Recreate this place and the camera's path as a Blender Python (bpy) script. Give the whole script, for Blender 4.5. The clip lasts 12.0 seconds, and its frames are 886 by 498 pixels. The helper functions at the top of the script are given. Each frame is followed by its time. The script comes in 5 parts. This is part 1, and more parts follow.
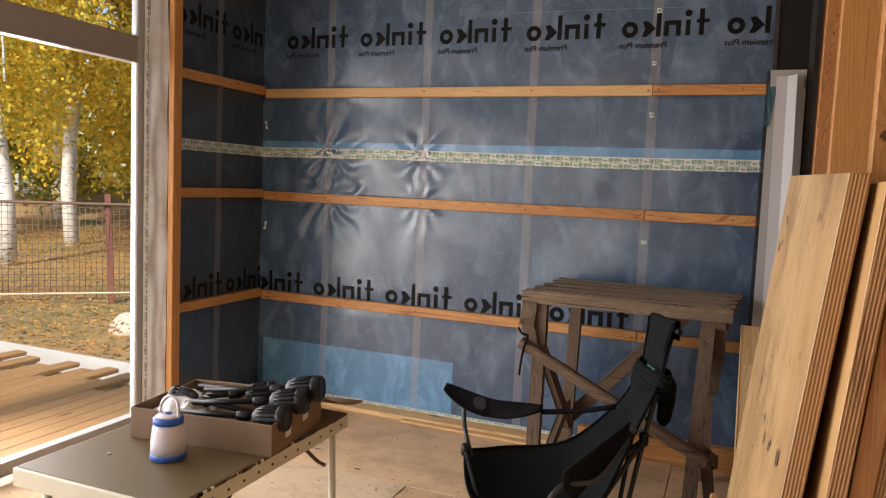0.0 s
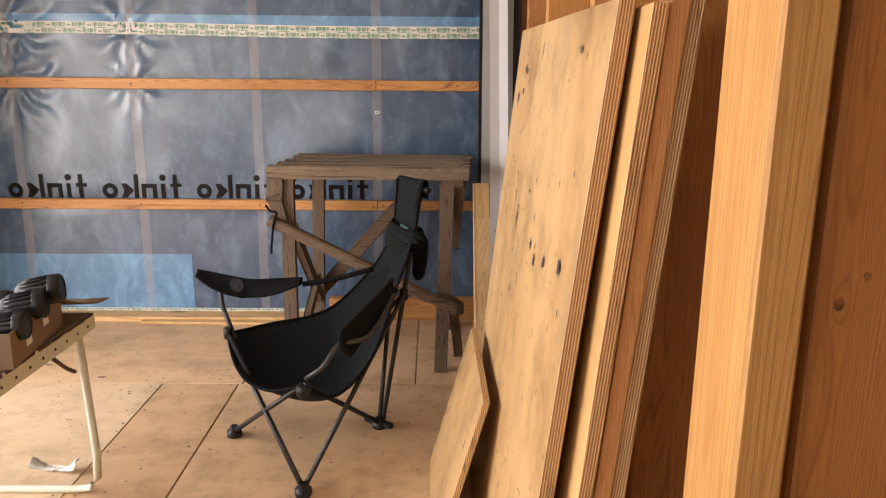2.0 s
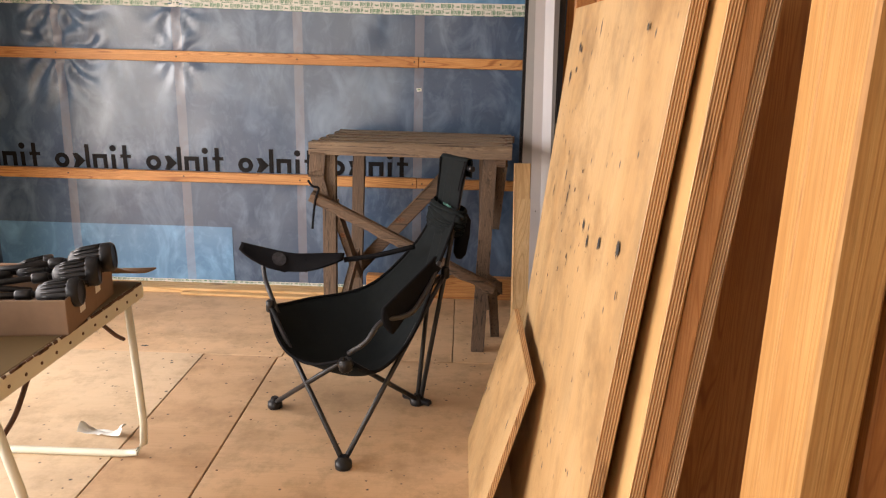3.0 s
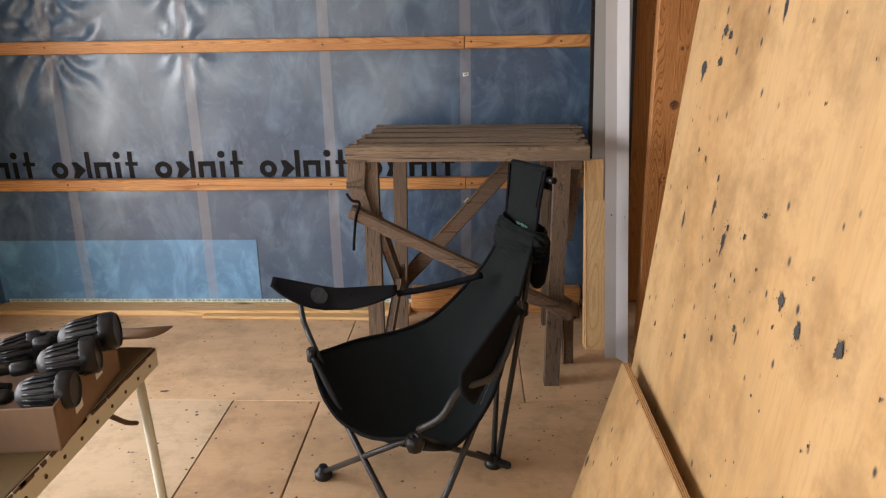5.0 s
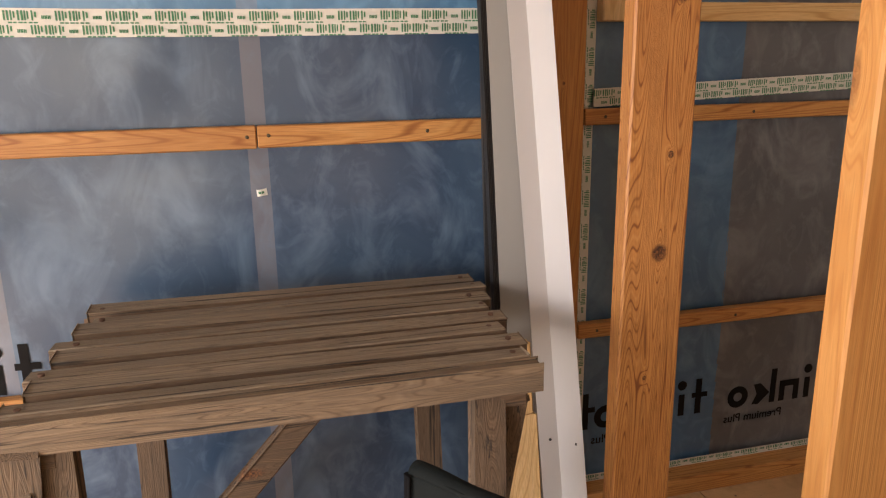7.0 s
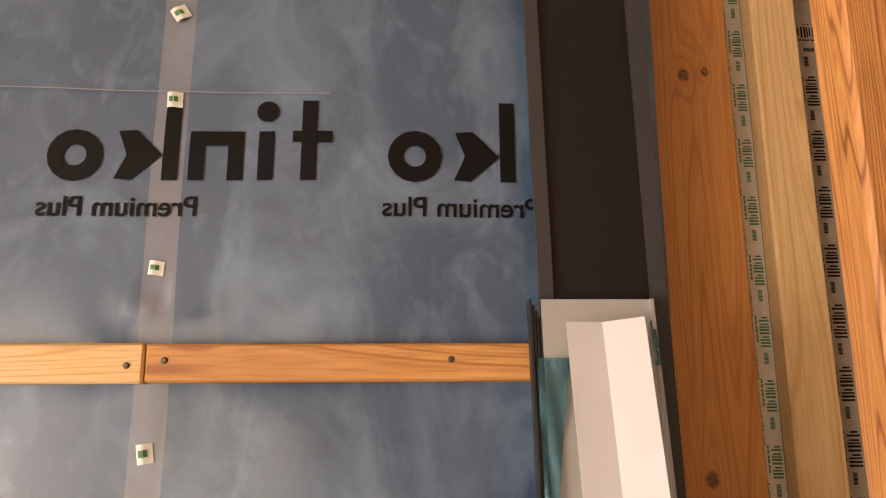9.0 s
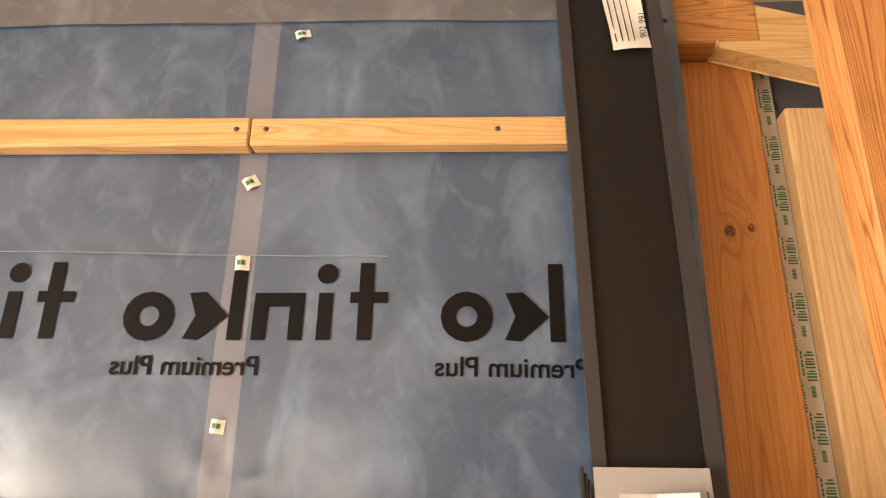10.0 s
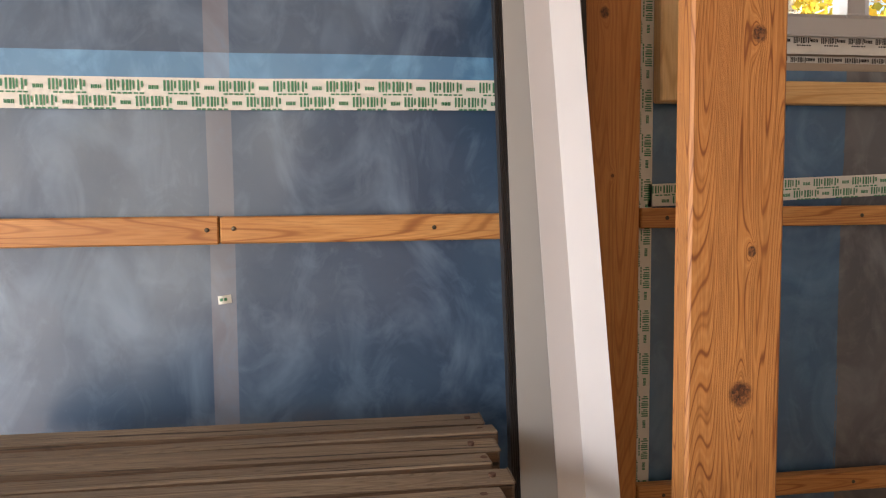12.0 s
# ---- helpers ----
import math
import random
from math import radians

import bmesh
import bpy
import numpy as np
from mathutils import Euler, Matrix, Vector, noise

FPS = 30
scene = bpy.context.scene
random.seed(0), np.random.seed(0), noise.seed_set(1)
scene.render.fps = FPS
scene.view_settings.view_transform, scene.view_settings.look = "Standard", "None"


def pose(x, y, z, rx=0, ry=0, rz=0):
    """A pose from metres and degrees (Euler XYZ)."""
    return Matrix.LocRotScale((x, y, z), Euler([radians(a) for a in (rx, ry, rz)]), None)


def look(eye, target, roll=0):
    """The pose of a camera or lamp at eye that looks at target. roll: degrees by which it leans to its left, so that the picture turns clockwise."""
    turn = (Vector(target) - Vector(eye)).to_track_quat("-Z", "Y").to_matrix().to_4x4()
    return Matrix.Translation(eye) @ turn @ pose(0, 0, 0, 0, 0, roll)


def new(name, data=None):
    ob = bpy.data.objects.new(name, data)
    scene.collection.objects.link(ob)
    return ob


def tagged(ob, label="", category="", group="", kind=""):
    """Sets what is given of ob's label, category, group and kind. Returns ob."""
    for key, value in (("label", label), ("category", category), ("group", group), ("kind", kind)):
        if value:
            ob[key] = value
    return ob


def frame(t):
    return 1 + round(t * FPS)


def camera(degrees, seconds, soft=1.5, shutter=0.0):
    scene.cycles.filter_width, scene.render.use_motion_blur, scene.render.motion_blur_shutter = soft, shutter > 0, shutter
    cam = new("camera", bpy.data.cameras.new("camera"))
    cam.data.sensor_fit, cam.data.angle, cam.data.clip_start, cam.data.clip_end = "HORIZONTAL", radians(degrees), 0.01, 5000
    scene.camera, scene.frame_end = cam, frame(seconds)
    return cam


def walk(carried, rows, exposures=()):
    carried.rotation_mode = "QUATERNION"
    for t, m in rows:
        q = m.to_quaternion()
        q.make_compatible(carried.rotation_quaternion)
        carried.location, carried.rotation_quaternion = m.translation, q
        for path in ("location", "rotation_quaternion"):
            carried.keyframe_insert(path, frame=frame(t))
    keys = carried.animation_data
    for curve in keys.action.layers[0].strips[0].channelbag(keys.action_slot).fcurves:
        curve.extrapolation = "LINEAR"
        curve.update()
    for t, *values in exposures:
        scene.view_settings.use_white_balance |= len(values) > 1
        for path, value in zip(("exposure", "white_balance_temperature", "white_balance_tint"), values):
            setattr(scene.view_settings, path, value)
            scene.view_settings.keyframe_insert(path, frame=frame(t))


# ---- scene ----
cam = camera(62.7, 12.0, 1.2)
PATH = [
    (0, (0.412, 0.306, 1.303), (-0.327, 2.156, 1.130), 2.45),
    (0.5, (0.343, 0.318, 1.310), (-0.075, 2.261, 1.072), 1.95),
    (1, (0.271, 0.289, 1.269), (0.063, 2.253, 0.953), 0.9),
    (1.5, (0.289, 0.298, 1.232), (0.258, 2.26, 0.846), 0.5),
    (2, (0.276, 0.289, 1.222), (0.308, 2.238, 0.773), 0.5),
    (2.5, (0.247, 0.295, 1.223), (0.27, 2.235, 0.74), 1.0),
    (3, (0.224, 0.294, 1.215), (0.181, 2.229, 0.712), 1.5),
    (3.2, (0.211, 0.281, 1.22), (0.124, 2.213, 0.71), 1.6),
    (4.8, (0.077, 0.679, 1.28), (-0.054, 2.586, 0.691), -0.5),
    (5, (0.032, 0.807, 1.283), (-0.051, 2.714, 0.687), -0.9),
    (5.5, (-0.057, 1.203, 1.328), (0.089, 3.104, 0.723), -1.4),
    (6, (-0.05, 1.549, 1.345), (0.264, 3.432, 0.742), -1.6),
    (6.5, (-0.024, 1.89, 1.364), (0.417, 3.746, 0.761), -1.0),
    (6.7, (-0.035, 2.037, 1.361), (0.463, 3.883, 0.775), -0.7),
    (8.5, (0.342, 2.912, 1.563), (0.486, 4.884, 1.865), -0.3),
    (9, (0.355, 2.996, 1.75), (0.426, 4.951, 2.167), -0.3),
    (9.5, (0.347, 2.963, 1.807), (0.292, 4.847, 2.474), 1.0),
    (10, (0.36, 2.946, 1.809), (0.279, 4.815, 2.518), 0.9),
    (10.5, (0.354, 2.966, 1.729), (0.328, 4.903, 2.224), -0.3),
    (11, (0.323, 2.846, 1.493), (0.41, 4.812, 1.851), 0.0),
    (11.5, (0.257, 2.672, 1.349), (0.462, 4.661, 1.405), -0.7),
    (12, (0.213, 2.58, 1.259), (0.503, 4.553, 1.115), -0.5),
]
walk(cam, [(t, look(e, g, r)) for t, e, g, r in PATH], exposures=[(0.0, 0.42, 6500, 17), (0.5, 0.68, 6600, 18), (1.5, 0.90, 6850, 19), (3.2, 0.95, 6850, 20), (5.0, 0.70, 6350, 15), (6.7, 1.04, 6900, 19),
                            (8.5, 1.2, 7600, 20), (9.0, 1.42, 7700, 21), (9.5, 1.83, 7900, 21), (10.0, 1.92, 7900, 21), (10.5, 1.6, 8100, 21), (11.0, 1.35, 7600, 21), (11.5, 1.02, 6900, 19), (12.0, 1.15, 6600, 17)])

# ---- light ----
SUN_EL, SUN_AZ = 34.0, 168.0
world = bpy.data.worlds.new("sky")
scene.world = world
world.use_nodes = True
wn = world.node_tree.nodes
sky = wn.new("ShaderNodeTexSky")
sky.sky_type, sky.sun_disc = "NISHITA", False
sky.sun_elevation, sky.sun_rotation = radians(SUN_EL), radians(SUN_AZ)
world.node_tree.links.new(sky.outputs[0], wn["Background"].inputs[0])
wn["Background"].inputs[1].default_value = 0.15
sun = new("sun", bpy.data.lights.new("sun", "SUN"))
sun.data.energy, sun.data.angle, sun.data.color = 5.0, radians(3), (1.0, 0.92, 0.78)
sun.matrix_world = Matrix.Rotation(radians(-SUN_AZ), 4, "Z") @ Matrix.Rotation(radians(-(90 - SUN_EL)), 4, "X")


def sky_window(name, m, w, h, power, colour=(1.0, 0.97, 0.93)):
    """The sky's light in a window's opening."""
    lamp = new(name, bpy.data.lights.new(name, "AREA"))
    lamp.data.shape, lamp.data.size, lamp.data.size_y = "RECTANGLE", w, h
    lamp.data.energy, lamp.data.color = power, colour
    lamp.matrix_world = m
    return lamp


sky_window("daylight_west", look((-3.0, 1.22, 1.12), (0, 1.22, 0.1)), 3.7, 2.0, 136)
# assumed opening behind the camera, added to light the south-facing sides
sky_window("daylight_south", look((-1.42, -1.86, 0.90), (-1.42, 0, 0.75)), 1.5, 1.5, 9, (1.0, 0.95, 0.88))
sky_window("daylight_north", look((1.45, 4.32, 2.05), (1.45, 0, 1.6)), 0.70, 0.66, 5)


# ---- node helpers and materials ----
class Net:
    def __init__(self, name):
        self.mat = bpy.data.materials.new(name)
        self.mat.use_nodes = True
        self.tree = self.mat.node_tree
        self.bsdf = self.tree.nodes["Principled BSDF"]

    def node(self, kind, **inputs):
        n = self.tree.nodes.new(kind)
        for key, value in inputs.items():
            self.put(n, key, value)
        return n

    def put(self, n, key, value):
        spot = n.inputs[int(key[1:])] if key[0] == "i" and key[1:].isdigit() else n.inputs[key]
        if hasattr(value, "is_output"):
            self.tree.links.new(value, spot)
        else:
            spot.default_value = value

    def math(self, op, a, b=0.0, c=0.0):
        n = self.tree.nodes.new("ShaderNodeMath")
        n.operation = op
        for k, v in enumerate((a, b, c)):
            self.put(n, "i%d" % k, v)
        return n.outputs[0]

    def coords(self, space="Object", scale=(1, 1, 1), shake=0.0):
        out = self.tree.nodes.new("ShaderNodeTexCoord").outputs[space]
        if shake:
            info = self.tree.nodes.new("ShaderNodeObjectInfo")
            add = self.tree.nodes.new("ShaderNodeVectorMath")
            add.operation = "ADD"
            comb = self.tree.nodes.new("ShaderNodeCombineXYZ")
            r = self.math("MULTIPLY", info.outputs["Random"], shake)
            for k in range(3):
                self.put(comb, "i%d" % k, r)
            self.put(add, "i0", out)
            self.put(add, "i1", comb.outputs[0])
            out = add.outputs[0]
        m = self.tree.nodes.new("ShaderNodeMapping")
        self.put(m, "Vector", out)
        m.inputs["Scale"].default_value = scale
        return m.outputs[0]

    def noise(self, vec, scale, detail=3.0, rough=0.55, warp=0.0):
        n = self.node("ShaderNodeTexNoise", Vector=vec, Scale=scale, Detail=detail, Roughness=rough, Distortion=warp)
        return n.outputs["Fac"]

    def ramp(self, fac, *stops):
        n = self.tree.nodes.new("ShaderNodeValToRGB")
        self.put(n, "Fac", fac)
        while len(n.color_ramp.elements) < len(stops):
            n.color_ramp.elements.new(0.5)
        for e, (p, c) in zip(n.color_ramp.elements, stops):
            e.position, e.color = p, (*c, 1) if len(c) == 3 else c
        return n.outputs["Color"]

    def grey(self, fac, lo, hi):
        n = self.tree.nodes.new("ShaderNodeMapRange")
        for k, v in (("Value", fac), ("From Min", lo), ("From Max", hi)):
            self.put(n, k, v)
        return n.outputs["Result"]

    def mix(self, fac, a, b, mode="MIX"):
        n = self.tree.nodes.new("ShaderNodeMix")
        n.data_type, n.blend_type = "RGBA", mode
        self.put(n, "i0", fac)
        for k, v in ((6, a), (7, b)):
            self.put(n, "i%d" % k, (*v, 1) if isinstance(v, tuple) and len(v) == 3 else v)
        return n.outputs[2]

    def done(self, colour=None, rough=None, bump=None, depth=0.002, strength=0.4, **more):
        if colour is not None:
            self.put(self.bsdf, "Base Color", (*colour, 1) if isinstance(colour, tuple) and len(colour) == 3 else colour)
        if rough is not None:
            self.put(self.bsdf, "Roughness", rough)
        if bump is not None:
            b = self.node("ShaderNodeBump", Height=bump, Distance=depth, Strength=strength)
            self.put(self.bsdf, "Normal", b.outputs[0])
        for key, value in more.items():
            self.put(self.bsdf, key.replace("_", " "), value)
        return self.mat


AXIS = {"x": (0.05, 1, 1), "y": (1, 0.05, 1), "z": (1, 1, 0.05)}


def wood(name, axis, pale, mid, dark, grain=1.0, knots=0.55, rough=0.55, weather=0.0, spots=(), rings=250.0):
    """Sawn or planed softwood with growth rings, fibres and knots; spots: (x, z, radius) of single large knots."""
    n = Net(name)
    along = AXIS[axis]
    vec = n.coords("Object", along, shake=7.0)
    field = n.noise(vec, 7.0 * grain, 2.0, 0.45, 0.3)
    kscale = tuple(2.2 if v < 1 else 7.0 for v in along)
    vor = n.node("ShaderNodeTexVoronoi", Vector=n.coords("Object", kscale, shake=7.0), Scale=1.0)
    pick = n.math("GREATER_THAN", n.node("ShaderNodeSeparateColor", i0=vor.outputs["Color"]).outputs[0], 1.0 - knots)
    near = n.math("MULTIPLY", n.math("MAXIMUM", n.math("SUBTRACT", 0.36, vor.outputs["Distance"]), 0.0), pick)
    knot = n.math("MULTIPLY", n.grey(vor.outputs["Distance"], 0.13, 0.06), pick)
    swell = n.math("MULTIPLY", n.math("POWER", near, 2.0), 1.3)
    if spots:
        sep = n.node("ShaderNodeSeparateXYZ", Vector=n.coords("Object"))
        for px, pz, r in spots:
            dx = n.math("DIVIDE", n.math("SUBTRACT", sep.outputs[0], px), r)
            dz = n.math("DIVIDE", n.math("SUBTRACT", sep.outputs[2], pz), r * 1.15)
            d2 = n.math("ADD", n.math("MULTIPLY", dx, dx), n.math("MULTIPLY", dz, dz))
            e2 = n.math("ADD", n.math("MULTIPLY", dx, dx), n.math("MULTIPLY", n.math("MULTIPLY", dz, dz), 0.22))
            edge = n.math("ADD", d2, n.math("MULTIPLY", n.noise(n.coords("Object"), 90.0, 3.0, 0.6), 0.8))
            swell = n.math("ADD", swell, n.math("DIVIDE", 0.045, n.math("ADD", 1.0, n.math("MULTIPLY", e2, 1.6))))
            knot = n.math("MAXIMUM", knot, n.grey(edge, 1.25, 0.75))
    field = n.math("ADD", field, swell)
    ring = n.math("SINE", n.math("MULTIPLY", field, rings))
    fine_ring = n.math("SINE", n.math("MULTIPLY", field, rings * 2.7))
    ring = n.math("ADD", n.math("MULTIPLY", ring, 0.62), n.math("MULTIPLY", fine_ring, 0.38))
    fibre = n.noise(n.coords("Object", tuple(a * 1.0 if a < 1 else 1 for a in along), shake=3.0), 320.0, 2.0, 0.6)
    tone = n.noise(n.coords("Object", tuple(1.0 if a < 1 else 2.5 for a in along), shake=9.0), 1.6, 2.0)
    col = n.ramp(n.grey(ring, -1.0, 1.0), (0.0, pale), (0.66, mid), (1.0, dark))
    col = n.mix(n.math("MULTIPLY", n.grey(fibre, 0.45, 0.75), 0.5), col, tuple(c * 0.72 for c in dark))
    col = n.mix(n.grey(tone, 0.35, 0.72), col, n.mix(0.5, col, dark), "MIX")
    if weather:
        grey_ = n.noise(n.coords("Object", along, shake=5.0), 80.0, 5.0, 0.72)
        col = n.mix(n.math("MULTIPLY", n.grey(grey_, 0.40, 0.64), weather), col, tuple(c * 0.55 + 0.012 for c in mid))
        crack = n.noise(n.coords("Object", tuple(a * 0.35 if a < 1 else 1 for a in along), shake=5.0), 130.0, 3.0, 0.62)
        col = n.mix(n.grey(crack, 0.585, 0.65), col, (0.03, 0.022, 0.017))
    core = n.noise(n.coords("Object"), 140.0, 4.0, 0.7, 1.0)
    col = n.mix(knot, col, n.ramp(core, (0.38, (0.035, 0.014, 0.007)), (0.52, (0.15, 0.055, 0.02)), (0.66, (0.30, 0.13, 0.045))))
    height = n.math("ADD", n.math("MULTIPLY", ring, 0.35), fibre)
    return n.done(col, rough, height, 0.0012, 0.28 + 0.5 * weather)


PALE, MID, DARK = (0.60, 0.305, 0.098), (0.535, 0.247, 0.071), (0.45, 0.19, 0.052)
stud_wood = wood("stud_pine", "z", PALE, MID, DARK)
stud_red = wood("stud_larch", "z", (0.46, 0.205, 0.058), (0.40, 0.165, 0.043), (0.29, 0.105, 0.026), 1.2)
stud_knotty = wood("stud_knotty_pine", "z", (0.58, 0.275, 0.088), (0.50, 0.215, 0.060), (0.20, 0.062, 0.016), 1.5, 0.12,
                   spots=((0.757, 0.985, 0.020), (0.773, 1.471, 0.013), (0.769, 1.181, 0.008), (0.740, 0.717, 0.006)), rings=560.0)
stud_corner = wood("stud_corner_larch", "z", (0.58, 0.27, 0.075), (0.51, 0.215, 0.056), (0.38, 0.14, 0.035), 0.8, 0.0,
                   spots=((0.784, 2.268, 0.012), (0.819, 2.274, 0.009), (0.78, 1.642, 0.013), (0.80, 1.30, 0.005)), rings=400.0)
stud_three = wood("stud_branch_knots", "z", PALE, MID, DARK, 1.0, 0.0,
                  spots=((0.775, 1.50, 0.021), (0.84, 1.475, 0.023), (0.725, 1.465, 0.014)), rings=340.0)
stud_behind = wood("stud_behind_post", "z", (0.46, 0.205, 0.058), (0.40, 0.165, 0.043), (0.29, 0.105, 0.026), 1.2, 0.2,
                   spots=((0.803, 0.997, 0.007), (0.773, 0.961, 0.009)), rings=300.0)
stud_pale = wood("spruce_upright", "z", (0.74, 0.53, 0.28), (0.68, 0.46, 0.22), (0.54, 0.33, 0.14), 0.9)
batten_x = wood("batten_pine", "x", (0.64, 0.335, 0.115), (0.55, 0.26, 0.078), (0.29, 0.105, 0.028), 0.9)
batten_pale = wood("batten_spruce", "x", (0.72, 0.50, 0.25), (0.66, 0.42, 0.18), (0.50, 0.28, 0.10), 0.9)
batten_y = wood("batten_side", "y", (0.60, 0.32, 0.115), (0.52, 0.25, 0.08), (0.37, 0.15, 0.042), 0.9)
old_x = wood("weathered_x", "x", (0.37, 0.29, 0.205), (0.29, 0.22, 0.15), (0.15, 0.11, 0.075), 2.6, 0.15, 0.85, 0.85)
old_apron = wood("weathered_apron", "x", (0.30, 0.215, 0.140), (0.23, 0.16, 0.10), (0.11, 0.072, 0.044), 2.6, 0.3, 0.85, 0.85)
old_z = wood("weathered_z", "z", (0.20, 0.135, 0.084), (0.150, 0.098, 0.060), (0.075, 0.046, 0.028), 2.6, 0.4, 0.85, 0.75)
# also on the slats' sides, where it puts the gaps' shade into colour
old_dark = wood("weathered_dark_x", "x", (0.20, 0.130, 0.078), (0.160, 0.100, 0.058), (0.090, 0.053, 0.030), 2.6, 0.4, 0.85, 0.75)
door_pine = wood("door_post_pine", "z", (0.57, 0.33, 0.118), (0.50, 0.265, 0.082), (0.40, 0.19, 0.053), 0.8, 0.1)
deck_wood = wood("deck_larch", "y", (0.46, 0.285, 0.135), (0.40, 0.23, 0.095), (0.28, 0.145, 0.055), 0.9)


def plywood(name, axis, pale, mid, dark, stains=0.0, blotch=0.5, rough=0.5):
    """Rotary-cut veneer: broad soft figure, blotches, dark flecks that run with the grain."""
    n = Net(name)
    along = tuple(0.16 if v < 1 else v for v in AXIS[axis])
    vec = n.coords("Object", along, shake=4.0)
    figure = n.noise(vec, 3.4, 5.0, 0.55, 0.8)
    fine = n.noise(n.coords("Object", AXIS[axis]), 150.0, 2.0)
    dirt = n.noise(n.coords("Object"), 3.4, 6.0, 0.7)
    col = n.ramp(figure, (0.28, pale), (0.52, mid), (0.78, dark))
    col = n.mix(n.math("MULTIPLY", n.grey(dirt, 0.48, 0.75), blotch), col, tuple(c * 0.55 for c in dark))
    col = n.mix(n.math("MULTIPLY", n.grey(fine, 0.5, 0.8), 0.42), col, dark)
    if stains:
        vor = n.node("ShaderNodeTexVoronoi", Vector=n.coords("Object", tuple(11.0 if v < 1 else 30.0 for v in AXIS[axis])), Scale=1.0)
        pick = n.math("GREATER_THAN", n.node("ShaderNodeSeparateColor", i0=vor.outputs["Color"]).outputs[1], 1.0 - stains)
        size = n.math("MULTIPLY", n.node("ShaderNodeSeparateColor", i0=vor.outputs["Color"]).outputs[2], 0.20)
        ragged = n.math("ADD", n.math("ADD", vor.outputs["Distance"], size), n.math("MULTIPLY", n.noise(n.coords("Object", (1, 1, 0.35)), 75.0, 4.0, 0.75), 0.62))
        smear = n.noise(n.coords("Object", (1, 1, 0.22)), 9.0, 5.0, 0.68)
        col = n.mix(n.math("MULTIPLY", n.grey(smear, 0.50, 0.70), 0.45), col, (0.27, 0.185, 0.095))
        col = n.mix(n.math("MULTIPLY", n.grey(ragged, 0.61, 0.53), pick), col, (0.028, 0.03, 0.033))
        vor2 = n.node("ShaderNodeTexVoronoi", Vector=n.coords("Object", (24.0, 24.0, 14.0)), Scale=1.0)
        pick2 = n.math("GREATER_THAN", n.node("ShaderNodeSeparateColor", i0=vor2.outputs["Color"]).outputs[0], 0.25)
        col = n.mix(n.math("MULTIPLY", n.grey(n.math("ADD", vor2.outputs["Distance"], n.math("MULTIPLY", smear, 0.35)), 0.30, 0.22), pick2), col, (0.05, 0.045, 0.04))
    return n.done(col, rough, n.math("ADD", figure, fine), 0.001, 0.4)


sheet_ply = plywood("form_plywood", "z", (0.55, 0.37, 0.18), (0.50, 0.315, 0.138), (0.37, 0.205, 0.076), 0.02, 1.0)
clean_ply = plywood("clean_plywood", "z", (0.64, 0.42, 0.19), (0.58, 0.355, 0.145), (0.45, 0.25, 0.09), 0.0, 0.4)
board_brown = wood("brown_board", "z", (0.50, 0.27, 0.115), (0.44, 0.22, 0.085), (0.33, 0.145, 0.05), 1.6, 0.3, 0.7)
floor_ply = plywood("floor_plywood", "x", (0.69, 0.49, 0.30), (0.63, 0.43, 0.25), (0.51, 0.335, 0.185), 0.025, 0.75, 0.6)
floor_strip = plywood("floor_plywood_brown", "x", (0.62, 0.425, 0.25), (0.56, 0.37, 0.21), (0.46, 0.295, 0.16), 0.025, 0.75, 0.6)
floor_pale = plywood("pale_plywood", "x", (0.65, 0.50, 0.33), (0.60, 0.45, 0.285), (0.52, 0.37, 0.22), 0.025, 0.65, 0.6)


def edge_layers(name, pale, dark, normal_axis_scale):
    """The layered edge of a plywood sheet: the plies lie one behind another through its thickness."""
    n = Net(name)
    vec = n.coords("Object")
    sep = n.node("ShaderNodeSeparateXYZ", Vector=vec)
    lean = n.math("SUBTRACT", sep.outputs[0], n.math("MULTIPLY", sep.outputs[2], 0.105))
    layer = n.math("SINE", n.math("MULTIPLY", lean, normal_axis_scale))
    rough_ = n.noise(n.coords("Object", (1, 1, 0.08)), 60.0, 3.0, 0.65)
    col = n.ramp(n.grey(layer, -0.6, 0.6), (0.0, pale), (0.55, pale), (1.0, dark))
    col = n.mix(n.grey(rough_, 0.6, 0.72), col, tuple(c * 0.35 for c in dark))
    return n.done(col, 0.7, n.math("ADD", layer, rough_), 0.002, 0.4)


ply_edge = edge_layers("plywood_edge", (0.52, 0.325, 0.15), (0.30, 0.135, 0.045), 1350.0)
ply_edge_grey = edge_layers("plywood_edge_worn", (0.50, 0.35, 0.20), (0.25, 0.135, 0.06), 1500.0)


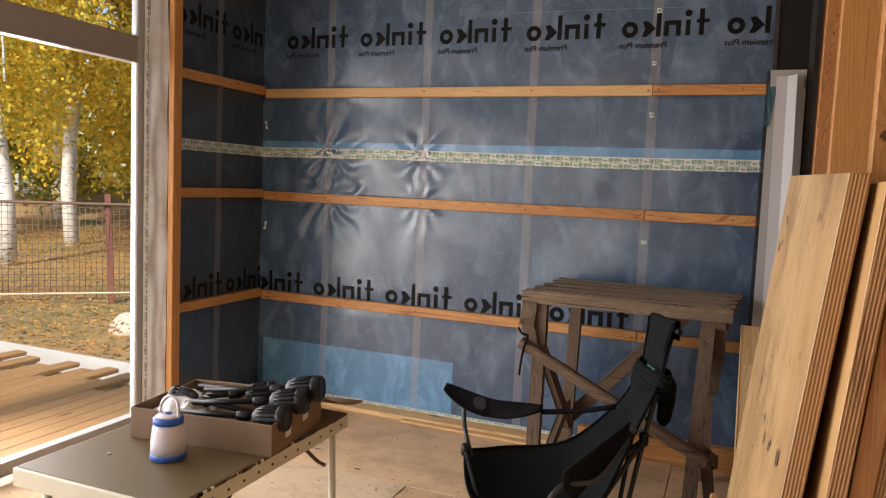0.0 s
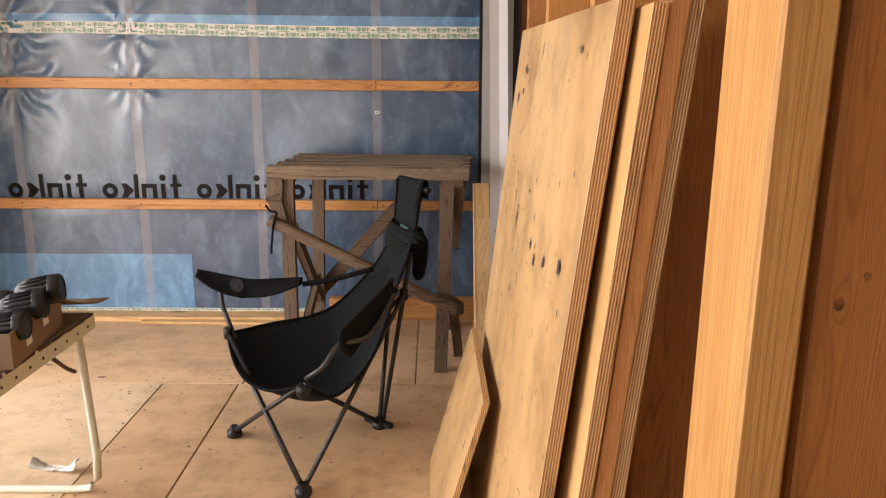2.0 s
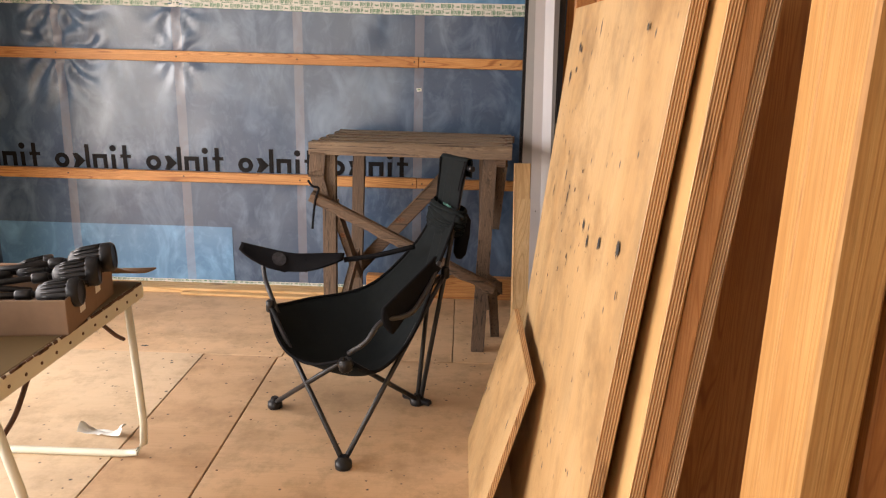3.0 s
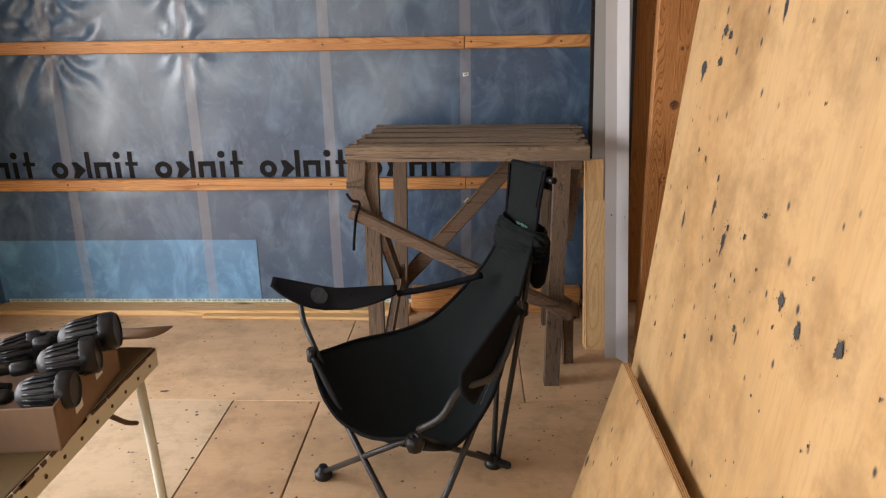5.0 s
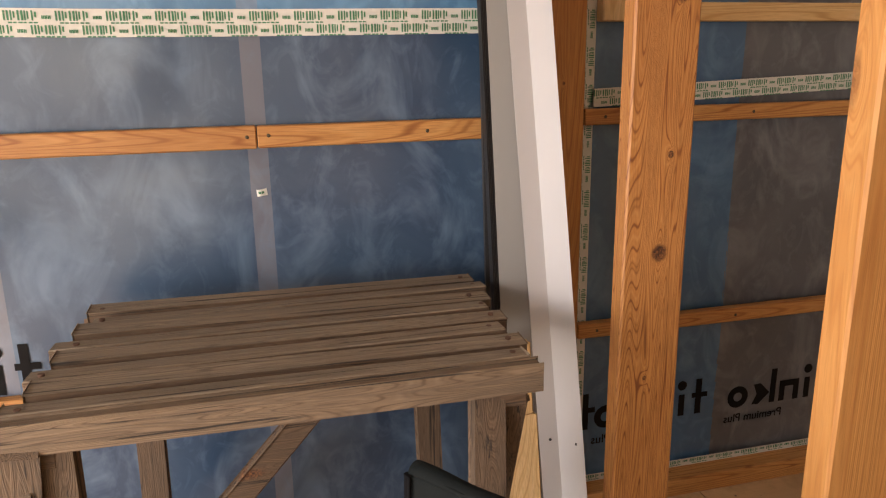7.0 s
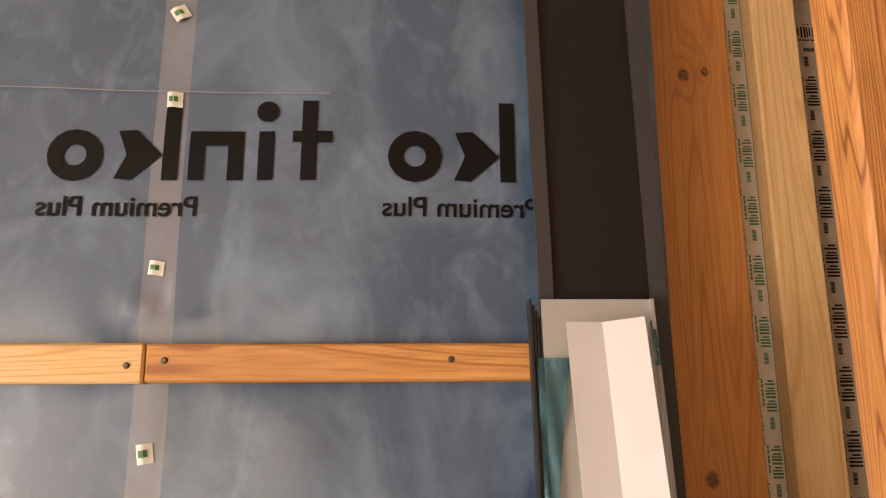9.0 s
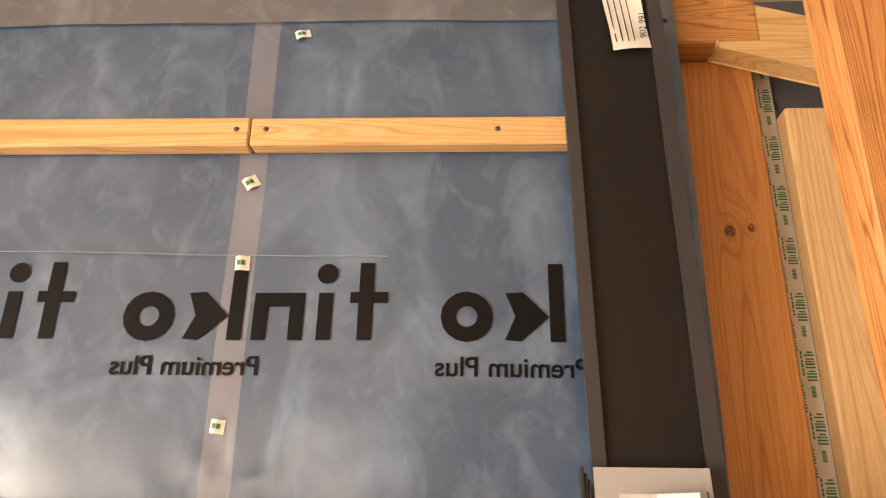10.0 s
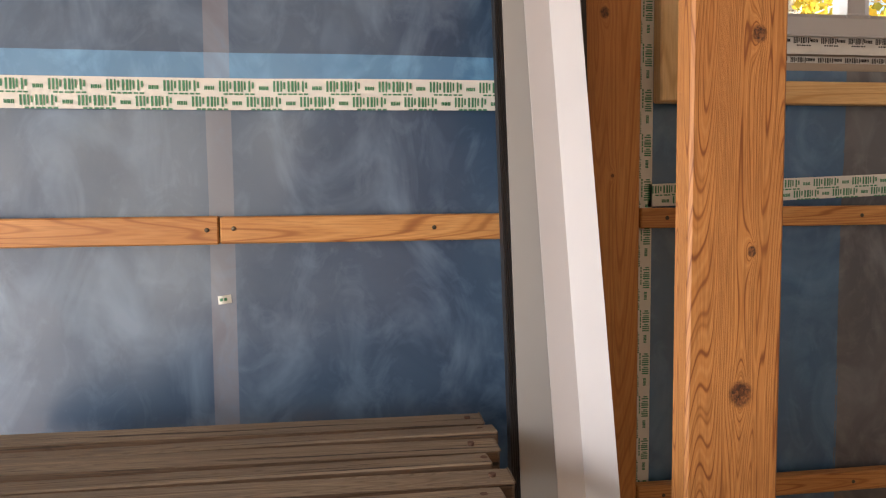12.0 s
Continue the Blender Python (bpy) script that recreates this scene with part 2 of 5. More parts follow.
def film_material(name, deep, haze, bands=True, amount=0.55, axis=0, grit=1.0):
    """Tinted polyethylene sheet: glossy, creased, hazy, with the timbers behind it showing as pale bands."""
    n = Net(name)
    vec = n.coords("Object")
    cloud = n.noise(vec, 2.6, 5.0, 0.62, 0.9)
    wisp = n.noise(n.coords("Object", (1.0, 1.0, 0.6)), 6.0, 4.0, 0.58, 1.3)
    col = n.mix(n.math("MULTIPLY", n.grey(cloud, 0.36, 0.70), amount), deep, haze)
    col = n.mix(n.math("MULTIPLY", n.grey(wisp, 0.47, 0.72), amount * 1.45), col, tuple(min(1.0, c * 1.45) for c in haze))
    if bands:
        sep = n.node("ShaderNodeSeparateXYZ", Vector=vec)
        wave = n.math("PINGPONG", n.math("ADD", sep.outputs[axis], 12.0), 0.3)
        band = n.math("LESS_THAN", wave, 0.023)
        col = n.mix(n.math("MULTIPLY", band, 0.30), col, (0.33, 0.29, 0.29))
    thread = n.noise(n.coords("Object", (1.0, 1.0, 0.8)), 15.0, 5.0, 0.62, 1.1)
    col = n.mix(n.math("MULTIPLY", n.grey(thread, 0.52, 0.74), amount * 0.75), col, tuple(min(1.0, c * 1.5) for c in haze))
    fine = n.noise(vec, 16.0 * grit, 3.0, 0.55, 1.6)
    broad = n.noise(vec, 3.2 * grit, 2.0, 0.5, 0.6)
    height = n.math("ADD", n.math("MULTIPLY", broad, 1.0), n.math("MULTIPLY", fine, 0.055))
    return n.done(col, 0.42, height, 0.022, 0.52, Specular_IOR_Level=0.3, Coat_Weight=1.0, Coat_Roughness=0.24, Coat_IOR=1.57)


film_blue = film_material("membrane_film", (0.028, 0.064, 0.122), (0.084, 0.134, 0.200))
# same film as the back wall, darkened: the side wall's shade as colour
film_side = film_material("membrane_film_shaded", (0.024, 0.036, 0.056), (0.046, 0.064, 0.088), True, 0.5, 1)
film_bright = film_material("membrane_film_double", (0.075, 0.20, 0.36), (0.13, 0.29, 0.46), True, 0.5)
film_room = film_material("membrane_film_far", (0.045, 0.120, 0.225), (0.08, 0.17, 0.28), False, 0.5)
film_dark = film_material("membrane_film_grey", (0.085, 0.095, 0.11), (0.15, 0.16, 0.175), False, 0.5)


def plain(name, colour, rough=0.5, spread=0.12, scale=30.0, metal=0.0, depth=0.0006, **more):
    n = Net(name)
    a = n.noise(n.coords("Object"), scale, 4.0, 0.6)
    b = n.noise(n.coords("Object"), scale * 0.12, 3.0, 0.6)
    tone = n.math("ADD", n.math("MULTIPLY", a, 0.5), n.math("MULTIPLY", b, 0.5))
    col = n.ramp(tone, (0.3, tuple(c * (1 - spread) for c in colour)), (0.7, tuple(min(1.0, c * (1 + spread)) for c in colour)))
    return n.done(col, rough, a, depth, 0.3, Metallic=metal, **more)


stain_paint = plain("grey_paint_splash", (0.042, 0.040, 0.038), 0.7, 0.35, 120)
print_black = plain("black_print", (0.006, 0.0055, 0.006), 0.5, Specular_IOR_Level=0.12)
print_green = plain("green_print", (0.045, 0.20, 0.10), 0.6)
tape_white = plain("paper_tape", (0.66, 0.65, 0.60), 0.7, 0.08, 60)
tag_paper = plain("tape_scrap", (0.70, 0.70, 0.64), 0.6, 0.1, 80)
white_pvc = plain("white_pvc", (0.46, 0.455, 0.45), 0.35, 0.06, 12)
brown_pvc = plain("taupe_transom", (0.30, 0.26, 0.225), 0.4, 0.05, 12)
foam = plain("grey_white_foil", (0.62, 0.62, 0.64), 0.4, 0.2, 18, 0.2, 0.004)
dark_metal = plain("anthracite_steel", (0.010, 0.0088, 0.0083), 0.45, 0.15, 6, 0.0, Specular_IOR_Level=0.3)
dark_edge = plain("anthracite_flange", (0.038, 0.037, 0.039), 0.4, 0.1, 6, 0.0, Specular_IOR_Level=0.4)
grey_metal = plain("grey_coated_steel", (0.36, 0.355, 0.34), 0.45, 0.05, 5, 0.1)
black_edge = plain("black_edges", (0.012, 0.012, 0.014), 0.5)
white_metal = plain("white_coated_steel", (0.52, 0.515, 0.52), 0.38, 0.05, 4)
fabric = plain("black_green_polyester", (0.0072, 0.0095, 0.0098), 0.8, 0.25, 260, 0.0, 0.0008, Specular_IOR_Level=0.12)
fabric_dark = plain("black_webbing", (0.006, 0.006, 0.007), 0.85, 0.25, 260, Specular_IOR_Level=0.1)
mesh_grey = plain("grey_mesh", (0.030, 0.030, 0.033), 0.9, 0.7, 400, Specular_IOR_Level=0.1)
tube_black = plain("black_powder_coat", (0.018, 0.0175, 0.018), 0.42, 0.2, 80)
plastic_black = plain("black_plastic", (0.008, 0.008, 0.009), 0.36, 0.2, 60, Specular_IOR_Level=0.35)
torch_inner = plain("dull_grey_plastic", (0.035, 0.035, 0.037), 0.5, 0.3, 60)
cardboard = plain("brown_cardboard", (0.205, 0.13, 0.078), 0.8, 0.1, 40)
cardboard_in = plain("cardboard_inside", (0.20, 0.125, 0.077), 0.85, 0.1, 40)
olive = plain("olive_tabletop", (0.125, 0.088, 0.038), 0.45, 0.1, 9)
cream = plain("cream_enamel", (0.62, 0.60, 0.47), 0.4, 0.08, 14)
rust = plain("rust", (0.10, 0.05, 0.03), 0.85, 0.4, 90)
blue_plastic = plain("blue_plastic", (0.03, 0.11, 0.42), 0.4, 0.06)
milky = plain("milky_plastic", (0.66, 0.62, 0.66), 0.35, 0.03)
clear_bag = plain("crumpled_polythene", (0.62, 0.60, 0.57), 0.25, 0.2, 40, 0.0, 0.01)
teal_film = plain("teal_protective_film", (0.035, 0.13, 0.16), 0.18, 0.6, 30, 0.0, 0.006, Alpha=0.78)
teal_print = plain("teal_print", (0.04, 0.15, 0.12), 0.7)
crease_pale = plain("crease_shine", (0.19, 0.215, 0.245), 0.35)
tape_grey = plain("grey_mounting_tape", (0.35, 0.315, 0.28), 0.65, 0.1, 60)
screw_steel = plain("zinc_screw", (0.10, 0.085, 0.06), 0.4, 0.2, 200, 0.7)
ceiling_paint = plain("ceiling_board", (0.64, 0.60, 0.53), 0.8, 0.1, 3)
wall_paint = plain("bare_wall_board", (0.36, 0.29, 0.22), 0.8, 0.12, 3)
stone = plain("pale_stone", (0.50, 0.42, 0.34), 0.85, 0.2, 14, 0.0, 0.01)
fence_paint = plain("red_brown_paint", (0.16, 0.055, 0.04), 0.6, 0.2, 20)
wire = plain("rusty_wire", (0.14, 0.085, 0.06), 0.7, 0.2, 20)
rope = plain("pale_rope", (0.55, 0.46, 0.32), 0.9, 0.1, 60)
car_white = plain("white_car_paint", (0.75, 0.75, 0.76), 0.25, 0.02)
car_red = plain("red_lens", (0.45, 0.02, 0.02), 0.25)
dark_glass = plain("dark_glass", (0.02, 0.022, 0.025), 0.08)
tyre = plain("tyre_rubber", (0.02, 0.02, 0.02), 0.85)


def leaf_material(name, *stops):
    n = Net(name)
    geo = n.tree.nodes.new("ShaderNodeNewGeometry")
    col = n.ramp(geo.outputs["Random Per Island"], *stops)
    n.put(n.bsdf, "Transmission Weight", 0.0)
    mat = n.done(col, 0.6)
    glow = n.node("ShaderNodeBsdfTranslucent", Color=col)
    both = n.node("ShaderNodeMixShader", Fac=0.5, i1=n.bsdf.outputs[0], i2=glow.outputs[0])
    n.tree.links.new(both.outputs[0], n.tree.nodes["Material Output"].inputs[0])
    return mat


leaf_gold = leaf_material("birch_leaves", (0.0, (0.78, 0.52, 0.04)), (0.45, (0.82, 0.62, 0.09)), (0.75, (0.58, 0.52, 0.08)), (1.0, (0.28, 0.33, 0.07)))
leaf_green = leaf_material("green_leaves", (0.0, (0.10, 0.14, 0.03)), (0.4, (0.22, 0.24, 0.04)), (1.0, (0.56, 0.42, 0.05)))
litter = leaf_material("fallen_leaves", (0.0, (0.52, 0.27, 0.08)), (0.5, (0.66, 0.43, 0.13)), (1.0, (0.32, 0.17, 0.07)))


def birch_bark():
    n = Net("birch_bark")
    mark = n.noise(n.coords("Object", (1, 1, 3.5)), 6.0, 4.0, 0.65)
    col = n.ramp(mark, (0.40, (0.62, 0.59, 0.55)), (0.58, (0.55, 0.52, 0.48)), (0.64, (0.06, 0.05, 0.045)))
    return n.done(col, 0.8, mark, 0.02, 0.5)


def ground_material():
    n = Net("leafy_grass")
    a = n.noise(n.coords("Object"), 0.45, 5.0, 0.65)
    b = n.noise(n.coords("Object"), 9.0, 5.0, 0.7)
    col = n.ramp(a, (0.35, (0.17, 0.17, 0.06)), (0.52, (0.32, 0.22, 0.09)), (0.66, (0.42, 0.21, 0.085)))
    col = n.mix(n.math("MULTIPLY", n.grey(b, 0.45, 0.7), 0.7), col, (0.48, 0.31, 0.14))
    return n.done(col, 0.95, b, 0.05, 0.6)


bark, soil = birch_bark(), ground_material()


def window_glass():
    n = Net("window_glass")
    glass = n.node("ShaderNodeBsdfGlossy", Color=(1, 1, 1, 1), Roughness=0.02)
    clear = n.node("ShaderNodeBsdfTransparent", Color=(0.96, 0.97, 0.96, 1))
    f = n.node("ShaderNodeFresnel", IOR=1.12)
    both = n.node("ShaderNodeMixShader", Fac=f.outputs[0], i1=clear.outputs[0], i2=glass.outputs[0])
    n.tree.links.new(both.outputs[0], n.tree.nodes["Material Output"].inputs[0])
    return n.mat


pane_glass = window_glass()


# ---- mesh helpers ----
def part(name, bm, material, parent=None, label="", smooth=False):
    me = bpy.data.meshes.new(name)
    if smooth:
        for f in bm.faces:
            f.smooth = True
    bm.to_mesh(me)
    bm.free()
    for m in material if isinstance(material, (list, tuple)) else (material,):
        me.materials.append(m)
    ob = new(name, me)
    if parent is not None:
        ob.parent = parent
    return tagged(ob, label) if label else ob


def thing(name, label, category, group="", kind="", at=(0, 0, 0)):
    ob = new(name)
    ob.empty_display_size = 0.05
    ob.location = at
    return tagged(ob, label, category, group, kind)


def block(bm, lo, hi, bevel=0.0, m=None, seg=1):
    """A box from corner lo to corner hi with rounded edges."""
    made = bmesh.ops.create_cube(bm, size=1.0)["verts"]
    c, s = [(a + b) / 2 for a, b in zip(lo, hi)], [b - a for a, b in zip(lo, hi)]
    for v in made:
        v.co = Vector((v.co.x * s[0] + c[0], v.co.y * s[1] + c[1], v.co.z * s[2] + c[2]))
        if m is not None:
            v.co = m @ v.co
    if bevel:
        edges = list({e for v in made for e in v.link_edges})
        bmesh.ops.bevel(bm, geom=edges, offset=bevel, segments=seg, affect="EDGES")
    return bm


def box(lo, hi, bevel=0.003, m=None):
    return block(bmesh.new(), lo, hi, bevel, m)


def beam(p, q, wide, thick, face=(0, -1, 0), bevel=0.003, bm=None):
    """A straight timber from p to q; thick is measured along face."""
    bm = bm or bmesh.new()
    p, q = Vector(p), Vector(q)
    z = (q - p).normalized()
    y = Vector(face)
    y = (y - z * y.dot(z)).normalized()
    x = y.cross(z)
    m = Matrix((x, y, z)).transposed().to_4x4()
    m.translation = (p + q) / 2
    ln = (q - p).length
    return block(bm, (-wide / 2, -thick / 2, -ln / 2), (wide / 2, thick / 2, ln / 2), bevel, m)


def tube(points, r, bm=None, sides=8, closed=False):
    """A round bar that runs along points."""
    bm = bm or bmesh.new()
    pts = [Vector(p) for p in points]
    rings = []
    ref = Vector((0.31, 0.17, 0.93))
    for k, p in enumerate(pts):
        if closed:
            d = pts[(k + 1) % len(pts)] - pts[k - 1]
        else:
            d = pts[min(k + 1, len(pts) - 1)] - pts[max(k - 1, 0)]
        d.normalize()
        a = d.cross(ref)
        a = a.normalized() if a.length > 0.05 else d.cross(Vector((1, 0, 0))).normalized()
        b = d.cross(a)
        rad = r[k] if isinstance(r, (list, tuple)) else r
        rings.append([bm.verts.new(p + rad * (math.cos(t) * a + math.sin(t) * b)) for t in [2 * math.pi * i / sides for i in range(sides)]])
    pairs = list(zip(rings, rings[1:])) + ([(rings[-1], rings[0])] if closed else [])
    for r0, r1 in pairs:
        for i in range(sides):
            bm.faces.new((r0[i], r0[(i + 1) % sides], r1[(i + 1) % sides], r1[i])).smooth = True
    if not closed:
        bm.faces.new(list(reversed(rings[0])))
        bm.faces.new(rings[-1])
    return bm


def smooth_path(points, steps=6):
    """Points on a soft curve through the given ones."""
    p = [Vector(v) for v in points]
    p = [2 * p[0] - p[1]] + p + [2 * p[-1] - p[-2]]
    out = []
    for k in range(1, len(p) - 2):
        for s in range(steps):
            t = s / steps
            out.append(0.5 * ((2 * p[k]) + (p[k + 1] - p[k - 1]) * t + (2 * p[k - 1] - 5 * p[k] + 4 * p[k + 1] - p[k + 2]) * t * t
                              + (3 * p[k] - p[k - 1] - 3 * p[k + 1] + p[k + 2]) * t ** 3))
    return out + [p[-2]]


def lathe(profile, centre, m=None, sides=24, bm=None):
    """A turned body from (radius, height) pairs."""
    bm = bm or bmesh.new()
    rings = []
    for r, h in profile:
        ring = []
        for i in range(sides):
            a = 2 * math.pi * i / sides
            v = Vector((r * math.cos(a), r * math.sin(a), h))
            ring.append(bm.verts.new((m @ v if m is not None else v) + Vector(centre)))
        rings.append(ring)
    for r0, r1 in zip(rings, rings[1:]):
        for i in range(sides):
            bm.faces.new((r0[i], r0[(i + 1) % sides], r1[(i + 1) % sides], r1[i])).smooth = True
    bm.faces.new(list(reversed(rings[0])))
    bm.faces.new(rings[-1])
    return bm


def sheet(nx, ny, place, thick=0.0):
    """A grid whose points come from place(u, v), u and v from 0 to 1."""
    bm = bmesh.new()
    g = [[bm.verts.new(place(i / nx, j / ny)) for i in range(nx + 1)] for j in range(ny + 1)]
    for j in range(ny):
        for i in range(nx):
            bm.faces.new((g[j][i], g[j][i + 1], g[j + 1][i + 1], g[j + 1][i])).smooth = True
    if thick:
        bm.normal_update()
        bmesh.ops.solidify(bm, geom=list(bm.faces), thickness=thick)
    return bm


# ---- the setting ----
FILM = 4.0
CREASES = ((-1.80, 1.44, 0.17, 0.020), (-1.80, 1.20, 0.18, 0.017), (-1.20, 1.44, 0.12, 0.010), (-1.20, 1.20, 0.11, 0.009),
           (0.03, 1.82, 0.09, 0.006), (-1.80, 1.80, 0.11, 0.006), (0.03, 0.52, 0.08, 0.005), (-0.60, 1.80, 0.09, 0.004))


def film_y(x, z):
    """How the back wall's film bellies between the battens and folds at the staples."""
    belly = 0.006 * abs(math.sin(math.pi * z / 0.6)) * (0.6 + 0.4 * math.sin(math.pi * x / 0.6) ** 2)
    n = 0.009 * noise.noise(Vector((x * 2.1, 3.7, z * 2.6))) + 0.0035 * noise.noise(Vector((x * 7.0, 1.1, z * 5.0)))
    fold = 0.0
    for cx, cz, r, d in CREASES:
        dx, dz = x - cx, z - cz
        rr = math.hypot(dx, dz)
        if rr < r * 2:
            fold += d * math.exp(-(rr / r) ** 2) * math.sin(9 * math.atan2(dz, dx) + 3 * noise.noise(Vector((dx * 8, cx, dz * 8)))) * min(1, rr / 0.03)
    return FILM - belly - n * min(1, abs(math.sin(math.pi * z / 0.6)) * 3) - fold * 1.25


def wall_film(name, x0, x1, z0, z1, lift, material, label, nx, nz):
    bm = sheet(nx, nz, lambda u, v: (x0 + u * (x1 - x0), film_y(x0 + u * (x1 - x0), z0 + v * (z1 - z0)) - lift, z0 + v * (z1 - z0)))
    return tagged(part(name, bm, material), label, "film", kind="structure")


floor = tagged(part("floor", box((-2.5, -1.6, -0.2), (2.9, 4.4, -0.019), 0), floor_ply), "timber subfloor under the plywood sheets", "floor", kind="structure")
back = thing("wall_north", "framed outer wall behind blue vapour film", "wall", kind="structure")
part("core", box((-2.5, 4.03, -0.2), (0.70, 4.25, 2.85), 0), wall_paint, back)
tagged(part("wall_film", sheet(150, 140, lambda u, v: (-2.27 + u * 2.98, film_y(-2.27 + u * 2.98, 0.015 + v * 2.765), 0.015 + v * 2.765)), film_blue, back),
       "glossy creased blue-grey vapour barrier film")
wall_film("film_patch", -2.22, -0.97, 0.03, 0.335, 0.0035, film_bright, "brighter blue film patch low on the wall", 60, 16)
wall_film("film_overlap", -2.26, 0.70, 1.445, 1.528, 0.003, film_bright, "overlapping strip of brighter blue film", 120, 8)

left = thing("wall_west", "framed side wall with blue film, its shade put into the colour", "wall", kind="structure")
part("core", box((-2.39, 3.125, -0.2), (-2.30, 4.25, 2.85), 0), wall_paint, left)
part("core", box((-2.39, -1.6, 2.42), (-2.30, 3.125, 2.85), 0), wall_paint, left)
part("core", box((-2.55, -1.6, -0.2), (-2.30, -0.6, 2.42), 0), wall_paint, left)


def side_x(y, z):
    return -2.262 + 0.005 * noise.noise(Vector((5.0, y * 3, z * 3)))


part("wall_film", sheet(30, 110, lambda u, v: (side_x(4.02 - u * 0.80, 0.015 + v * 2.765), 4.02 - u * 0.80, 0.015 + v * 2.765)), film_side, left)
south = thing("wall_south", "plain unseen wall with an assumed glazed opening", "wall", kind="structure")
for lo, hi in (((-2.5, -1.85, -0.2), (-2.17, -1.6, 2.85)), ((-0.67, -1.85, -0.2), (2.9, -1.6, 2.85)), ((-2.17, -1.85, 2.25), (-0.67, -1.6, 2.85)), ((-2.17, -1.85, -0.2), (-0.67, -1.6, 0.02))):
    part("core", box(lo, hi, 0), wall_paint, south)
east = tagged(part("wall_east", box((2.65, -1.6, -0.2), (2.9, 4.4, 2.85), 0), wall_paint), "plain wall that closes the next room", "wall", kind="structure")
ceiling = tagged(part("ceiling", box((-2.55, -1.85, 2.78), (2.9, 4.45, 2.95), 0), ceiling_paint), "bare ceiling boards", "ceiling", kind="structure")

# the next room's outer wall, with its window opening
WX0, WX1, WZ0, WZ1 = 1.12, 1.92, 1.56, 2.385
room = thing("wall_north_2", "outer wall of the next room behind film", "wall", kind="structure")
for lo, hi in (((0.70, 4.15, -0.2), (2.65, 4.45, WZ0)), ((0.70, 4.15, WZ1), (2.65, 4.45, 2.85)), ((0.70, 4.15, WZ0), (WX0, 4.45, WZ1)), ((WX1, 4.15, WZ0), (2.65, 4.45, WZ1)), ((WX0, 4.195, WZ0), (WX1, 4.45, WZ0 + 0.064))):
    part("core", box(lo, hi, 0), wall_paint, room)


def far_y(x, z):
    return 4.135 + 0.005 * noise.noise(Vector((x * 3, 8.0, z * 2)))


for x0, x1, z0, z1, mat in ((0.80, 1.39, 0.02, WZ0 - 0.02, film_room), (1.385, 2.64, 0.02, WZ0 - 0.02, film_dark), (0.80, 2.64, WZ1 + 0.02, 2.78, film_dark), (0.80, WX0 - 0.005, WZ0 - 0.02, WZ1 + 0.02, film_room)):
    part("wall_film", sheet(24, 24, lambda u, v: (x0 + u * (x1 - x0), far_y(x0 + u * (x1 - x0), z0 + v * (z1 - z0)), z0 + v * (z1 - z0))), mat, room)


# ---- windows ----
def window(name, label, origin, right, wide, high, rail, glass_to, mullions=(), transoms=(), skins=None):
    """A window in the plane through origin along right; frame rail wide."""
    ob = thing(name, label, "window", kind="structure")
    r = Vector(right)
    up, out = Vector((0, 0, 1)), Vector(right).cross(Vector((0, 0, 1)))
    o = Vector(origin)
    m = Matrix((r, out, up)).transposed().to_4x4()
    m.translation = o
    skins = skins or {}

    def rail_box(n, lo, hi, mat):
        part(n, box(lo, hi, 0.006, m), mat, ob)
        inner = [lo[0] + 0.012, lo[1] - 0.012, lo[2] + 0.012], [hi[0] - 0.012, lo[1] + 0.002, hi[2] - 0.012]
        part("glazing_bead", box(*inner, 0.004, m), mat, ob)

    rail_box("window_frame", (0, 0, 0), (rail, 0.04, high), white_pvc)
    rail_box("window_frame", (wide - rail, 0, 0), (wide, 0.04, high), white_pvc)
    rail_box("window_frame", (rail, 0, 0), (wide - rail, 0.04, rail), white_pvc)
    rail_box("window_frame", (rail, 0, high - rail), (wide - rail, 0.04, high), white_pvc)
    for a, b in mullions:
        rail_box("mullion", (a, 0, rail), (b, 0.04, high - rail), white_pvc)
    for a, b in transoms:
        rail_box("transom", (rail, -0.004, a), (wide - rail, 0.045, b), skins.get("transom", white_pvc))
    pane = part("pane", box((rail, 0.016, rail), (wide - rail, 0.022, high - rail), 0, m), pane_glass, ob)
    pane.visible_shadow = False
    return ob


window("window_1", "tall white-framed glazing with a taupe transom", (-2.352, -0.6, 0.03), (0, 1, 0), 3.715, 2.37, 0.060, 0,
       mullions=((1.30, 1.40),), transoms=((1.80, 1.925),), skins={"transom": brown_pvc})
window("window_2", "small white-framed window of the next room", (WX0, 4.19, WZ0 + 0.06), (1, 0, 0), WX1 - WX0, 0.765, 0.05, 0, mullions=((0.275, 0.33),))
# unseen; set in to go with the added light from behind
window("window_3", "assumed white-framed glazing in the unseen wall behind", (-0.67, -1.68, 0.02), (-1, 0, 0), 1.5, 2.23, 0.06, 0, mullions=((0.72, 0.78),))


# ---- battens and timber frame ----
def batten(name, label, lo, hi, mat, screws=(), face="y"):
    ob = tagged(part(name, box(lo, hi, 0.003), mat), label, "batten", "wall battens", "structure")
    for s in screws:
        m = Matrix.Translation(s) @ (Matrix.Rotation(radians(90), 4, "X") if face == "y" else Matrix.Rotation(radians(90), 4, "Y"))
        part("screw", lathe(((0.0045, -0.002), (0.0045, 0.0012), (0.002, 0.002)), (0, 0, 0), m, 8), screw_steel, ob)
    return ob


